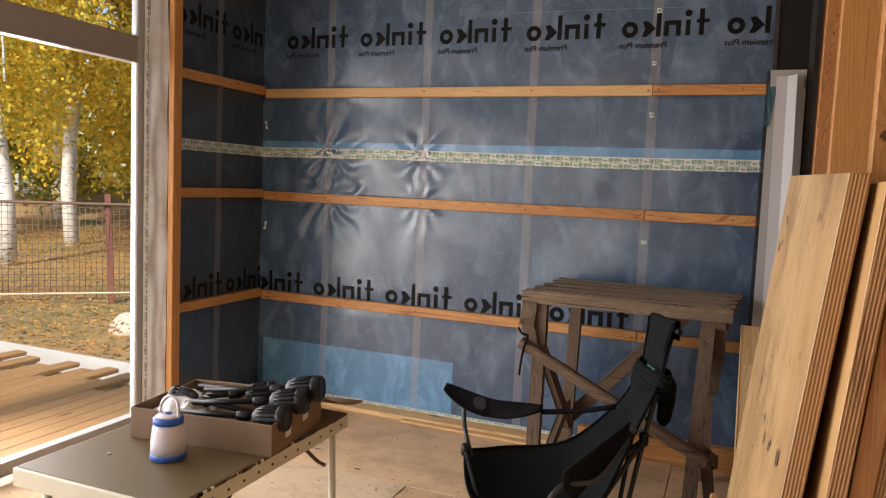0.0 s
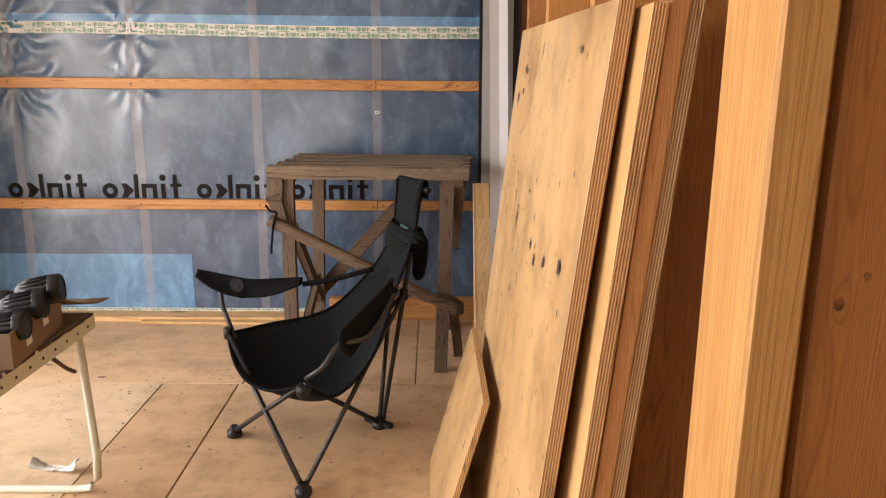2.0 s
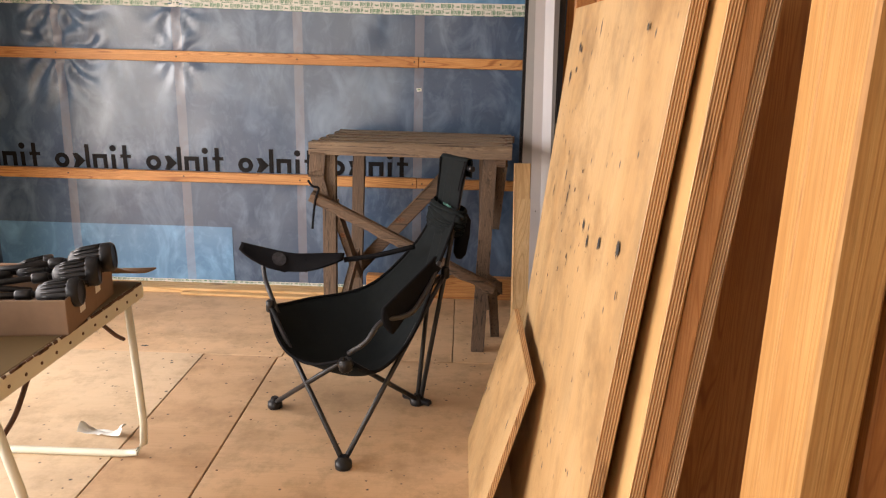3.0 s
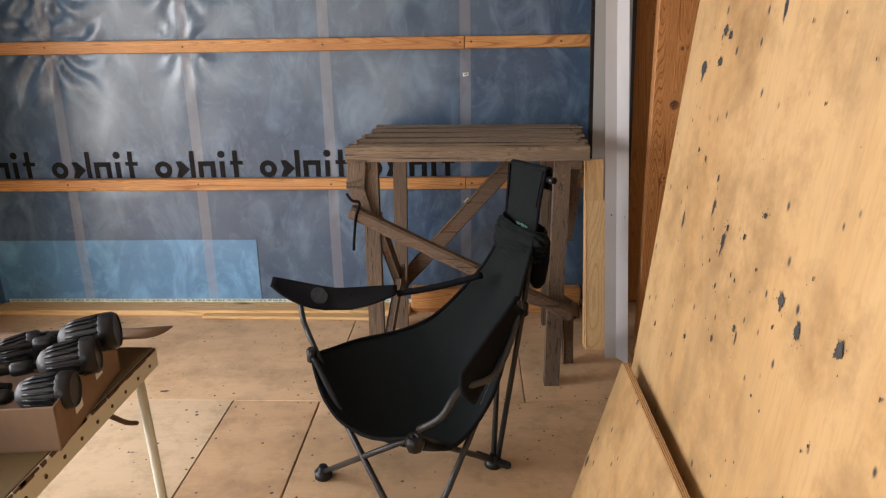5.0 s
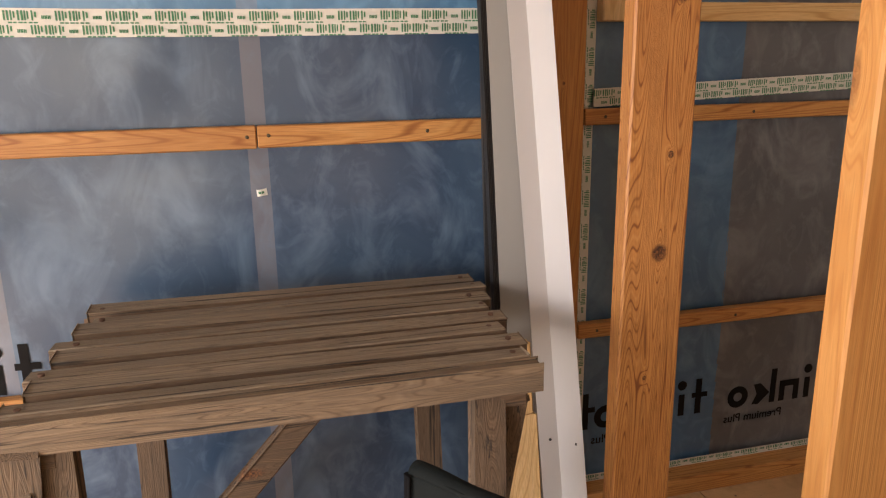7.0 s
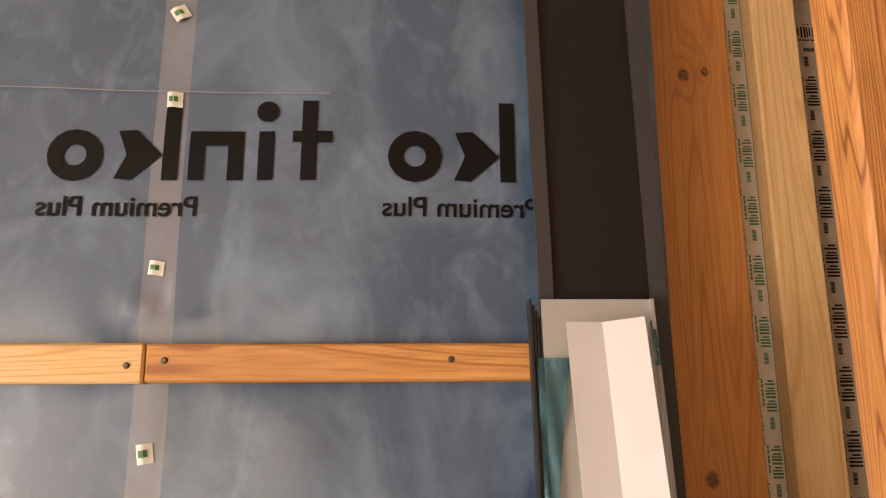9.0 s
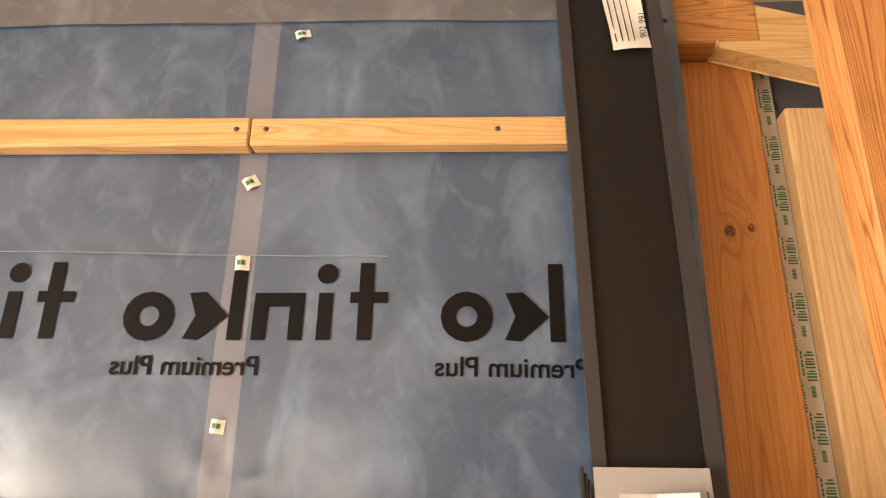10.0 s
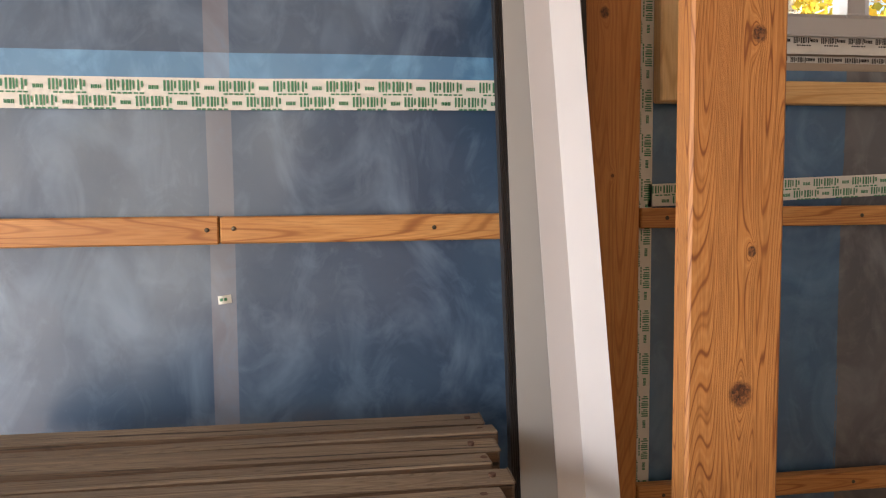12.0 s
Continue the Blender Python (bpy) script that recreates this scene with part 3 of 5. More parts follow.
BY0, BY1 = 3.965, 3.997
for z, tint in ((0.60, batten_x), (1.20, batten_x), (1.80, batten_pale), (2.40, batten_pale)):
    zz = z + (0.004 if z == 1.8 else 0.0)
    batten("batten", "horizontal pine batten screwed over the film", (-2.225, BY0, zz - 0.026), (-0.001, BY1, zz + 0.026), tint,
           [(x, BY0, zz + random.uniform(-0.006, 0.006)) for x in (-1.8, -1.2, -0.6, -0.022)])
    batten("batten", "horizontal pine batten with strong grain", (0.001, BY0 + 0.001, zz - 0.025), (0.66, BY1, zz + 0.025), batten_x if z < 2.3 else batten_pale,
           [(x, BY0 + 0.001, zz + random.uniform(-0.004, 0.004)) for x in (0.026, 0.40)])
    batten("batten", "pine batten on the side wall", (-2.254, 3.245, zz - 0.012), (-2.222, 3.962, zz + 0.038), batten_y,
           [(-2.222, 3.30, zz + 0.013), (-2.222, 3.88, zz + 0.013)], "x")
tagged(part("sole_plate", box((-2.22, 3.885, 0.0), (-0.26, 3.992, 0.026), 0.003), batten_pale), "pale timber sole plate along the wall", "timber", kind="structure")
tagged(part("sole_plate", box((-0.255, 3.93, 0.0), (0.52, 3.99, 0.115), 0.004), batten_x), "wide pine board standing at the wall's foot", "timber", kind="structure")
tagged(part("lath", beam((-1.21, 3.872, 0.008), (-0.43, 3.852, 0.008), 0.05, 0.014, (0, 0, 1)), batten_pale), "thin loose lath on the floor by the wall", "lath")

tagged(part("window_post", box((-2.238, 3.182, 0.0), (-2.202, 3.243, 2.78), 0.004), stud_wood), "pine post beside the large window", "post", kind="structure")


def jamb_x(u, v):
    z = 0.02 + v * 2.4
    y = 3.108 + u * 0.074
    return (-2.288 + 0.050 * u + 0.010 * noise.noise(Vector((z * 4, u * 3, 2.0))), y, z)


tagged(part("jamb_foil", sheet(8, 90, jamb_x), foam), "crumpled silvery foil in the window jamb", "foil", kind="structure")


def prints(bm, place, words, letters=5, gap=0.2):
    """Rows of small blocks for writing too small or branded to letter; place(s, t) gives a point on the tape."""
    for s0, s1, t0, t1 in words:
        step = (s1 - s0) / letters
        for k in range(letters):
            slim = (0.0, 0.12, -0.06, 0.16, 0.04)[k % 5]
            a, b = s0 + k * step, s0 + (k + 1 - gap - slim) * step
            w, h = b - a, t1 - t0
            cut = (0.0, 0.25, 0.0, 0.15, 0.3)[k % 5] * h
            blocks = [(a, a + 0.36 * w, t0, t1), (a + 0.62 * w, b, t0 + cut, t1 - cut * 0.4)] if letters == 5 else [(a, b, t0, t1)]
            for a0, a1, c0, c1 in blocks:
                bm.faces.new([bm.verts.new(place(*v)) for v in ((a0, c0), (a1, c0), (a1, c1), (a0, c1))])
    return bm


def tape(name, label, length, place, wide=0.058, ink=print_green, period=0.098, steps=60, two=True, word=0.066, band=(0.58, 0.92), base=tape_white):
    """Printed adhesive tape: place(s, t, lift) for metres along and across."""
    ob = tagged(part(name, sheet(steps, 3, lambda u, v: place(u * length, v * wide, 0.0)), base), label, "tape", kind="structure")
    rows = []
    s = 0.01
    while s + word < length:
        rows.append((s, s + word, wide * band[0], wide * band[1]))
        if two:
            rows.append((s + period / 2, min(length, s + period / 2 + word), wide * 0.10, wide * 0.42))
        s += period
    part("print", prints(bmesh.new(), lambda a, b: place(a, b, 0.0009), rows), ink, ob)
    marks = [(a - 0.026, a - 0.008, c + 0.003, c + 0.010) for a, b, c, d in rows] + [(a + 0.008, b, c - 0.006, c - 0.003) for a, b, c, d in rows]
    part("print", prints(bmesh.new(), lambda a, b: place(a, b, 0.0009), [m for m in marks if m[0] > 0], 6), ink, ob)
    return ob


def on_seam(s, t, k):
    z = 1.430 + 0.004 * math.sin(s * 1.9) - 0.006 * max(0.0, 1 - abs(s - 1.9)) + t
    return (-2.26 + s, film_y(-2.26 + s, z) - 0.0075 - k, z)


tape("seam_tape", "white seam tape with green printing", 2.95, on_seam, steps=240)
tape("seam_tape", "white seam tape on the side wall", 0.76, lambda s, t, k: (-2.251 + k, 3.25 + s, 1.432 + t), steps=20)
tape("seam_tape", "narrow printed tape along the film's lower edge", 2.9, lambda s, t, k: (-2.2 + s, film_y(-2.2 + s, 0.04) - 0.005 - k, 0.012 + t), wide=0.03, two=False, steps=120)
tape("corner_tape", "printed tape sealing film to the corner stud", 2.7, lambda s, t, k: (0.864 + t, 4.118 - k, 0.06 + s), wide=0.046, two=True, word=0.05, steps=30)
tape("seam_tape", "printed seam tape in the next room", 1.75, lambda s, t, k: (0.90 + s, 4.118 - k, 1.232 + 0.035 * s + t), wide=0.05, steps=30)
tape("seam_tape", "narrow printed tape at the foot of the film", 1.75, lambda s, t, k: (0.90 + s, 4.118 - k, 0.05 + t), wide=0.035, two=False, steps=30)
tape("window_tape", "white mounting tape with black printing", 2.35, lambda s, t, k: (-2.304 + 0.45 * t + k, 3.092 + t * 0.45, 0.04 + s), wide=0.034, ink=print_black, two=False, period=0.085, word=0.05, steps=30)
tape("window_tape", "white mounting tape along the window frame", 0.9, lambda s, t, k: (WX0 + s, 4.168 - k, 1.545 + t), wide=0.034, ink=print_black, two=False, period=0.07, word=0.045, steps=10)
tape("window_tape", "white mounting tape under the window", 0.9, lambda s, t, k: (WX0 + s, 4.158 - k, 1.582 + t), wide=0.042, ink=print_black, two=False, period=0.07, word=0.045, steps=10)
tape("window_tape", "white mounting tape up the window's side", 0.9, lambda s, t, k: (0.985 + t, 4.128 - k, 1.545 + s), wide=0.16, ink=print_black, two=False, period=0.098, word=0.056, band=(0.19, 0.32), steps=10, base=tape_grey)
tape("window_tape", "grey mounting tape over the window", 0.9, lambda s, t, k: (0.985 + s, 4.125 - k, 2.33 + t), wide=0.06, ink=print_black, two=True, period=0.098, word=0.052, steps=10, base=tape_grey)


def tag_scraps():
    for x, z, w, h, turn in ((0.002, 1.068, 0.024, 0.016, 0.1), (0.0, 1.688, 0.020, 0.026, 0.15), (-0.004, 1.935, 0.020, 0.020, -0.1), (0.004, 2.183, 0.022, 0.024, 0.05),
                             (0.001, 2.324, 0.024, 0.022, 0.6), (0.006, 0.512, 0.026, 0.022, 0.7), (0.065, 2.605, 0.026, 0.016, 0.3), (-0.60, 2.33, 0.02, 0.014, 0.0), (-2.235, 1.62, 0.014, 0.05, 0.2), (-2.23, 1.02, 0.014, 0.05, -0.2)):
        c, s = math.cos(turn), math.sin(turn)

        def corner(u, v, c=c, s=s, x=x, z=z, w=w, h=h):
            a, b = (u - 0.5) * w, (v - 0.5) * h
            px, pz = x + a * c - b * s, z + a * s + b * c
            return (px, film_y(px, pz) - 0.005 - 0.003 * math.sin(u * 5), pz)

        ob = tagged(part("tape_scrap", sheet(4, 4, corner), tag_paper), "small torn scrap of white tape", "tape scrap", "scraps on the film")
        part("print", prints(bmesh.new(), lambda a, b: tuple(Vector(corner(a, b)) - Vector((0, 0.001, 0))), ((0.15, 0.8, 0.35, 0.7),), 2), print_green, ob)


tag_scraps()


# printed marks on the film: plain dark shapes in the rhythm of the writing
def stroke(bm, place, a, b, wide):
    """A straight bar from a to b in the film's plane, cut short enough to follow its waves."""
    a, b = Vector((*a, 0)), Vector((*b, 0))
    d = (b - a)
    n = max(1, int(d.length / 0.02))
    side = Vector((-d.y, d.x, 0)).normalized() * wide / 2
    prev = None
    for k in range(n + 1):
        p = a + d * k / n
        pair = [bm.verts.new(place(p.x - side.x, p.y - side.y)), bm.verts.new(place(p.x + side.x, p.y + side.y))]
        if prev:
            bm.faces.new((prev[0], pair[0], pair[1], prev[1]))
        prev = pair


def round_mark(bm, place, cx, cz, r0, r1, squash=1.0):
    ring = [(math.cos(t), math.sin(t)) for t in [2 * math.pi * k / 16 for k in range(16)]]
    for k in range(16):
        (a, b), (c, d) = ring[k], ring[(k + 1) % 16]
        q = [(cx + a * r1 * squash, cz + b * r1), (cx + c * r1 * squash, cz + d * r1), (cx + c * r0 * squash, cz + d * r0), (cx + a * r0 * squash, cz + b * r0)]
        if r0 == 0:
            q = q[:2] + [(cx, cz)]
        bm.faces.new([bm.verts.new(place(*v)) for v in q])


def film_mark(place, x, z, cut=False):
    """One printed sign of the film: plain rings, wedges and bars, not lettered."""
    bm = bmesh.new()
    w = 0.022
    round_mark(bm, place, x + 0.036, z + 0.037, 0.016, 0.039, 1.0)
    stroke(bm, place, (x + 0.170, z), (x + 0.170, z + 0.122), w)
    bm.faces.new([bm.verts.new(place(x + a, z + b)) for a, b in ((0.092, 0.002), (0.116, 0.0), (0.158, 0.038), (0.120, 0.076), (0.094, 0.074), (0.108, 0.038))])
    if not cut:
        stroke(bm, place, (x + 0.207, z), (x + 0.207, z + 0.074), w)
        stroke(bm, place, (x + 0.262, z), (x + 0.262, z + 0.074), w)
        stroke(bm, place, (x + 0.218, z + 0.063), (x + 0.251, z + 0.063), w)
        stroke(bm, place, (x + 0.305, z), (x + 0.305, z + 0.074), w)
        round_mark(bm, place, x + 0.305, z + 0.105, 0.0, 0.0165)
        stroke(bm, place, (x + 0.366, z), (x + 0.366, z + 0.122), w)
        stroke(bm, place, (x + 0.342, z + 0.066), (x + 0.355, z + 0.066), w * 0.8)
        stroke(bm, place, (x + 0.377, z + 0.066), (x + 0.399, z + 0.066), w * 0.8)
    return bm


marks = thing("film_marks", "dark printed signs repeated along the film", "printing", kind="structure")


def word_shapes(body):
    """The faces of a line of writing, one unit wide, as lists of (u, v)."""
    curve = bpy.data.curves.new("words", "FONT")
    curve.body, curve.size, curve.offset = body, 1.0, 0.014
    carrier_ = new("words", curve)
    bpy.context.view_layer.update()
    me = bpy.data.meshes.new_from_object(carrier_)
    bpy.data.objects.remove(carrier_)
    wide = max(v.co.x for v in me.vertices)
    return [[(me.vertices[k].co.x / wide, me.vertices[k].co.y / wide) for k in f.vertices] for f in me.polygons]


WORDS = word_shapes("Premium Plus")


def mark(place, x, z, words=True, cut=False):
    ob = part("film_mark", film_mark(place, x, z, cut), print_black, marks)
    if words:
        bm = bmesh.new()
        for f in WORDS:
            bm.faces.new([bm.verts.new(place(x + 0.214 - 0.224 * u, z - 0.052 + 0.224 * v)) for u, v in f])
        part("words", bm, print_black, ob, "mirrored words printed on the film")


def on_film(x, z):
    return (x, film_y(x, z) - 0.0022, z)


def on_side(y, z):
    return (side_x(y, z) + 0.002, y, z)


def on_far(x, z):
    return (x, far_y(x, z) - 0.003, z)


for k in range(-4, 2):
    x = -0.166 + 0.4815 * k
    mark(on_film, x, 2.061, True, x > 0.25)
for k in range(-2, 3):
    mark(on_film, -1.399 + 0.476 * k, 0.628, False)
for k in range(2):
    mark(on_side, 3.26 + 0.44 * k, 2.075)
    mark(on_side, 3.24 + 0.44 * k, 0.645, False)
for x in (0.56, 0.96, 1.44):
    mark(on_far, x, 0.235)
wall_film("film_band", -2.26, 0.70, 2.632, 2.78, 0.004, film_dark, "paler film band under the ceiling", 100, 10)

# a pale strip on the film, painting the glint of a fold
tagged(part("film_crease", sheet(60, 1, lambda u, v: (-0.75 + u * 0.98, film_y(-0.75 + u * 0.98, 2.20) - 0.004, 2.205 - 0.012 * u + 0.0016 * v)), crease_pale), "thin pale strip painted as the shine along a crease", "crease", kind="structure")
# added out of view: stops direct sun from entering through window_3
tagged(part("porch_roof", box((-3.0, -5.6, 2.86), (3.2, -1.86, 2.98), 0), ceiling_paint), "unseen slab added to keep the sun out of the rear glazing", "roof", kind="structure")

# the open partition
def stud(lo, hi, mat, label, bevel=0.004):
    return tagged(part("stud", box(lo, hi, bevel), mat), label, "stud", "partition studs", "structure")


stud((0.69, 4.072, 0.0), (0.862, 4.117, 2.60), stud_corner, "reddish larch stud in the wall's corner")
stud((0.679, 3.49, 0.0), (0.816, 3.535, 2.78), stud_knotty, "planed pine stud with a large knot")
stud((0.675, 2.925, 0.0), (0.822, 2.97, 2.78), stud_wood, "planed pine stud of the open partition")
stud((0.700, 2.30, 0.0), (0.885, 2.345, 2.78), stud_three, "wide pine stud with three branch knots")
# pine in the darker larch colour, which carries the sheets' shade
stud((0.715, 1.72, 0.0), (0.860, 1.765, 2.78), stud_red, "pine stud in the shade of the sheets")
trimmer = thing("door_post", "doubled pine post of the doorway", "post", kind="structure")
part("board", box((0.662, 1.2275, 0.0), (0.724, 1.284, 2.78), 0.004), door_pine, trimmer)
part("board", box((0.658, 1.114, 0.0), (0.724, 1.224, 2.78), 0.005), door_pine, trimmer)
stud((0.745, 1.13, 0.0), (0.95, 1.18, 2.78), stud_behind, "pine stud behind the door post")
tagged(part("header", box((0.69, 4.02, 2.604), (0.862, 4.117, 2.70), 0.004), batten_x), "pine header over the corner stud", "timber", kind="structure")
tagged(part("brace", beam((0.80, 4.045, 2.645), (1.16, 4.045, 2.54), 0.10, 0.045, (0, -1, 0)), batten_pale), "pale short brace fixed to the stud", "timber", kind="structure")
tagged(part("upright", box((0.908, 4.075, 1.458), (0.983, 4.116, 2.505), 0.004), stud_pale), "pale spruce upright beside the window", "timber", kind="structure")
tagged(part("sill_batten", box((0.985, 4.085, 1.458), (2.62, 4.117, 1.508), 0.003), batten_pale), "pale batten under the window", "batten", kind="structure")
tagged(part("head_batten", box((0.985, 4.085, 2.455), (2.62, 4.117, 2.505), 0.003), batten_pale), "pale batten over the window", "batten", kind="structure")
for z in (0.585, 1.208):
    batten("batten", "pine batten over the next room's film", (0.87, 4.082, z - 0.022), (2.62, 4.114, z + 0.022), batten_x, [(0.93, 4.082, z), (1.4, 4.082, z)])
tagged(part("sole_plate", box((0.87, 4.05, 0.0), (2.62, 4.13, 0.06), 0.003), batten_x), "pine sole plate of the next room", "timber", kind="structure")

# ---- things ----
# tall dark steel cover strip that leans in the corner
def leaning(name, label, category, x0, x1, foot_y, top_y, top_z, thick, mat, foot_x=0.0):
    """An upright sheet on the floor that leans back against the wall."""
    ob = thing(name, label, category)

    def lay(x, k, d):
        return Vector((x + foot_x * (1 - k), foot_y + (top_y - foot_y) * k - d, top_z * k))

    return ob, lay


def slab(lay, x0, x1, d0, d1, k0=0.0, k1=1.0):
    bm = bmesh.new()
    v = [bm.verts.new(lay(x, k, d)) for x, k, d in ((x0, k0, d0), (x1, k0, d0), (x1, k1, d0), (x0, k1, d0), (x0, k0, d1), (x1, k0, d1), (x1, k1, d1), (x0, k1, d1))]
    for q in ((3, 2, 1, 0), (4, 5, 6, 7), (0, 1, 5, 4), (1, 2, 6, 5), (2, 3, 7, 6), (3, 0, 4, 7)):
        bm.faces.new([v[i] for i in q])
    return bm


dark, lay = leaning("steel_cover", "tall dark anthracite steel cover strip leaning in the corner", "steel profile", 0, 0, 3.915, 3.955, 2.74, 0, dark_metal, 0.049)
part("web", slab(lay, 0.5185, 0.6505, -0.008, -0.004), dark_metal, dark)
part("flange", slab(lay, 0.5005, 0.5195, -0.008, 0.004), dark_edge, dark)
part("flange", slab(lay, 0.6495, 0.6705, -0.008, 0.006), dark_edge, dark)
paper_label = thing("paper_label", "crumpled paper label stuck to the dark steel", "label")


def on_dark(u, v):
    p = lay(0.574 + 0.062 * u + 0.012 * (1 - v), (2.536 + 0.135 * v) / 2.74, -0.001)
    return p + Vector((0, -0.004 - 0.003 * math.sin(6 * v + 3 * u), 0.004 * u))


part("paper", sheet(8, 12, on_dark), tag_paper, paper_label)
part("print", prints(bmesh.new(), lambda a, b: on_dark(a, b) - Vector((0, 0.0012, 0)), [(0.1 + 0.16 * k, 0.13 + 0.16 * k, 0.1, 0.85) for k in range(4)], 1, 0.0), print_black, paper_label)
number = bpy.data.curves.new("number", "FONT")
number.body, number.size, number.align_x = "902 991", 0.016, "LEFT"
carrier = new("number", number)
carrier.matrix_world = Matrix.Translation(on_dark(0.93, 0.14) + Vector((0, -0.003, 0))) @ Matrix.Rotation(radians(90), 4, "Y") @ Matrix.Rotation(radians(90), 4, "X") @ Matrix.Rotation(radians(0), 4, "Z")
bpy.context.view_layer.update()
lettering = bpy.data.meshes.new_from_object(carrier)
for v in lettering.vertices:
    v.co = on_dark(0.93, 0.14) + Vector((-v.co.y, -0.003, v.co.x))
bpy.data.objects.remove(carrier)
lettering.materials.clear()
lettering.materials.append(print_black)
num = new("number", lettering)
num.parent = paper_label

stack, lay2 = leaning("trim_stack", "stack of grey coated steel trims leaning on the wall", "steel profile", 0, 0, 3.62, 3.922, 1.88, 0, grey_metal, -0.003)
part("front_trim", slab(lay2, 0.513, 0.656, 0.006, 0.010), grey_metal, stack)
for k in range(4):
    part("trim_edge", slab(lay2, 0.4975 + 0.0042 * k, 0.5005 + 0.0042 * k, -0.012, 0.012 - 0.002 * k, 0.0, 1.0 - 0.004 * k), black_edge, stack)
part("return_lip", slab(lay2, 0.652, 0.657, -0.004, 0.014), grey_metal, stack)
peel = part("protective_film", sheet(6, 14, lambda u, v: lay2(0.503 + 0.040 * u * (0.35 + 0.65 * v), 0.865 + 0.095 * v, 0.013 + 0.006 * abs(math.sin(4 * u + 5 * v)))), teal_film, stack, "peeling teal protective film")
part("protective_film", sheet(3, 6, lambda u, v: lay2(0.649 + 0.007 * u, 0.955 + 0.03 * v, 0.0155 + 0.002 * math.sin(5 * v))), teal_film, stack)

angle = thing("white_angle_trim", "long white folded steel angle leaning in the corner", "steel profile")


def lay3(s, k, d):
    y = 3.457 + (3.872 - 3.457) * k
    return Vector((0.552 - 0.016 * k + s, y - d, 1.847 * k))


def fold(k0, k1):
    bm = bmesh.new()
    rows = []
    for k in (k0, k1):
        rows.append([bm.verts.new(lay3(s, k, d)) for s, d in ((0.0, 0.0), (0.045, -0.004), (0.079, 0.055), (0.080, 0.053), (0.046, -0.0065), (0.0, -0.0025))])
    for i in range(6):
        bm.faces.new((rows[0][i], rows[0][(i + 1) % 6], rows[1][(i + 1) % 6], rows[1][i]))
    bm.faces.new(list(reversed(rows[0])))
    bm.faces.new(rows[1])
    return bm


part("folded_sheet", fold(0.0, 1.0), white_metal, angle)
for s, d in ((0.024, 0.0), (0.07, 0.035)):
    part("rivet_hole", lathe(((0.003, 0), (0.003, 0.003)), lay3(s, 0.30, d + 0.001), Matrix.Rotation(radians(90), 4, "X"), 8), black_edge, angle)

offcut = thing("timber_offcut", "two short pale timber offcuts standing on end", "timber")
part("offcut", beam((0.527, 3.548, 0.0), (0.511, 3.62, 0.60), 0.074, 0.022), stud_pale, offcut)
part("offcut", beam((0.520, 3.572, 0.0), (0.505, 3.646, 0.76), 0.070, 0.022), stud_pale, offcut)


# leaning plywood sheets: foot line, lean and the stretch along the partition
def leaning_sheet(name, label, xb, slope, y0, y1, top, thick, face, edge, foot=0.0, drop=0.0):
    ob = thing(name, label, "plywood sheet", "leaning plywood sheets")
    bm = bmesh.new()

    def pt(y, z, d):
        return Vector((xb + slope * z + d, y - 0.02 * drop * z, foot + z - drop * (y1 - y) * (z > 0.1)))

    v = [bm.verts.new(pt(y, z, d)) for d in (0, thick) for y, z in ((y0, 0), (y1, 0), (y1, top), (y0, top))]
    faces = {}
    for q, m in (((0, 1, 2, 3), 0), ((7, 6, 5, 4), 0), ((4, 5, 1, 0), 1), ((3, 2, 6, 7), 1), ((4, 0, 3, 7), 1), ((1, 5, 6, 2), 1)):
        f = bm.faces.new([v[i] for i in q])
        f.material_index = m
    bmesh.ops.recalc_face_normals(bm, faces=list(bm.faces))
    bmesh.ops.bevel(bm, geom=list(bm.edges), offset=0.0015, segments=1, affect="EDGES")
    part("panel", bm, (face, edge), ob)
    return ob


form_sheet = leaning_sheet("plywood_sheet", "stained plywood form sheet leaning on the studs", 0.402, 0.105, 1.395, 2.55, 1.372, 0.027, sheet_ply, ply_edge, drop=0.025)
leaning_sheet("plywood_sheet", "plywood sheet leaning behind the stained one", 0.4645, 0.0873, 1.34, 2.50, 1.332, 0.0245, clean_ply, ply_edge)
leaning_sheet("plywood_sheet", "worn grey-edged plywood sheet leaning at the back", 0.522, 0.0836, 1.35, 2.45, 1.337, 0.0248, clean_ply, ply_edge_grey)
leaning_sheet("plywood_sheet", "brown board leaning between the plywood sheets", 0.494, 0.0855, 1.345, 2.44, 1.336, 0.0272, board_brown, board_brown)
leaning_sheet("plywood_offcut", "small plywood offcut leaning on the large sheet", 0.275, 0.28, 1.93, 2.48, 0.46, 0.018, sheet_ply, ply_edge)


STAINS = ((2.423, 1.181, 20, 20), (2.327, 1.199, 16, 11), (2.33, 1.259, 11, 14), (2.299, 1.251, 11, 10), (2.351, 1.018, 7, 8), (2.299, 1.008, 6, 9),
          (2.205, 0.987, 6, 9), (2.365, 0.862, 6, 24), (2.117, 0.886, 10, 19), (2.107, 0.916, 7, 9), (2.026, 0.922, 6, 8), (1.964, 0.976, 8, 6),
          (2.108, 0.803, 5, 8), (2.421, 0.593, 8, 9), (2.212, 0.653, 8, 7), (2.072, 0.711, 7, 9), (1.985, 0.769, 8, 9), (1.971, 0.755, 3, 16),
          (1.844, 0.876, 12, 13), (1.777, 0.856, 10, 15), (1.664, 0.879, 12, 14), (1.511, 0.91, 14, 17), (1.6, 1.279, 9, 8))


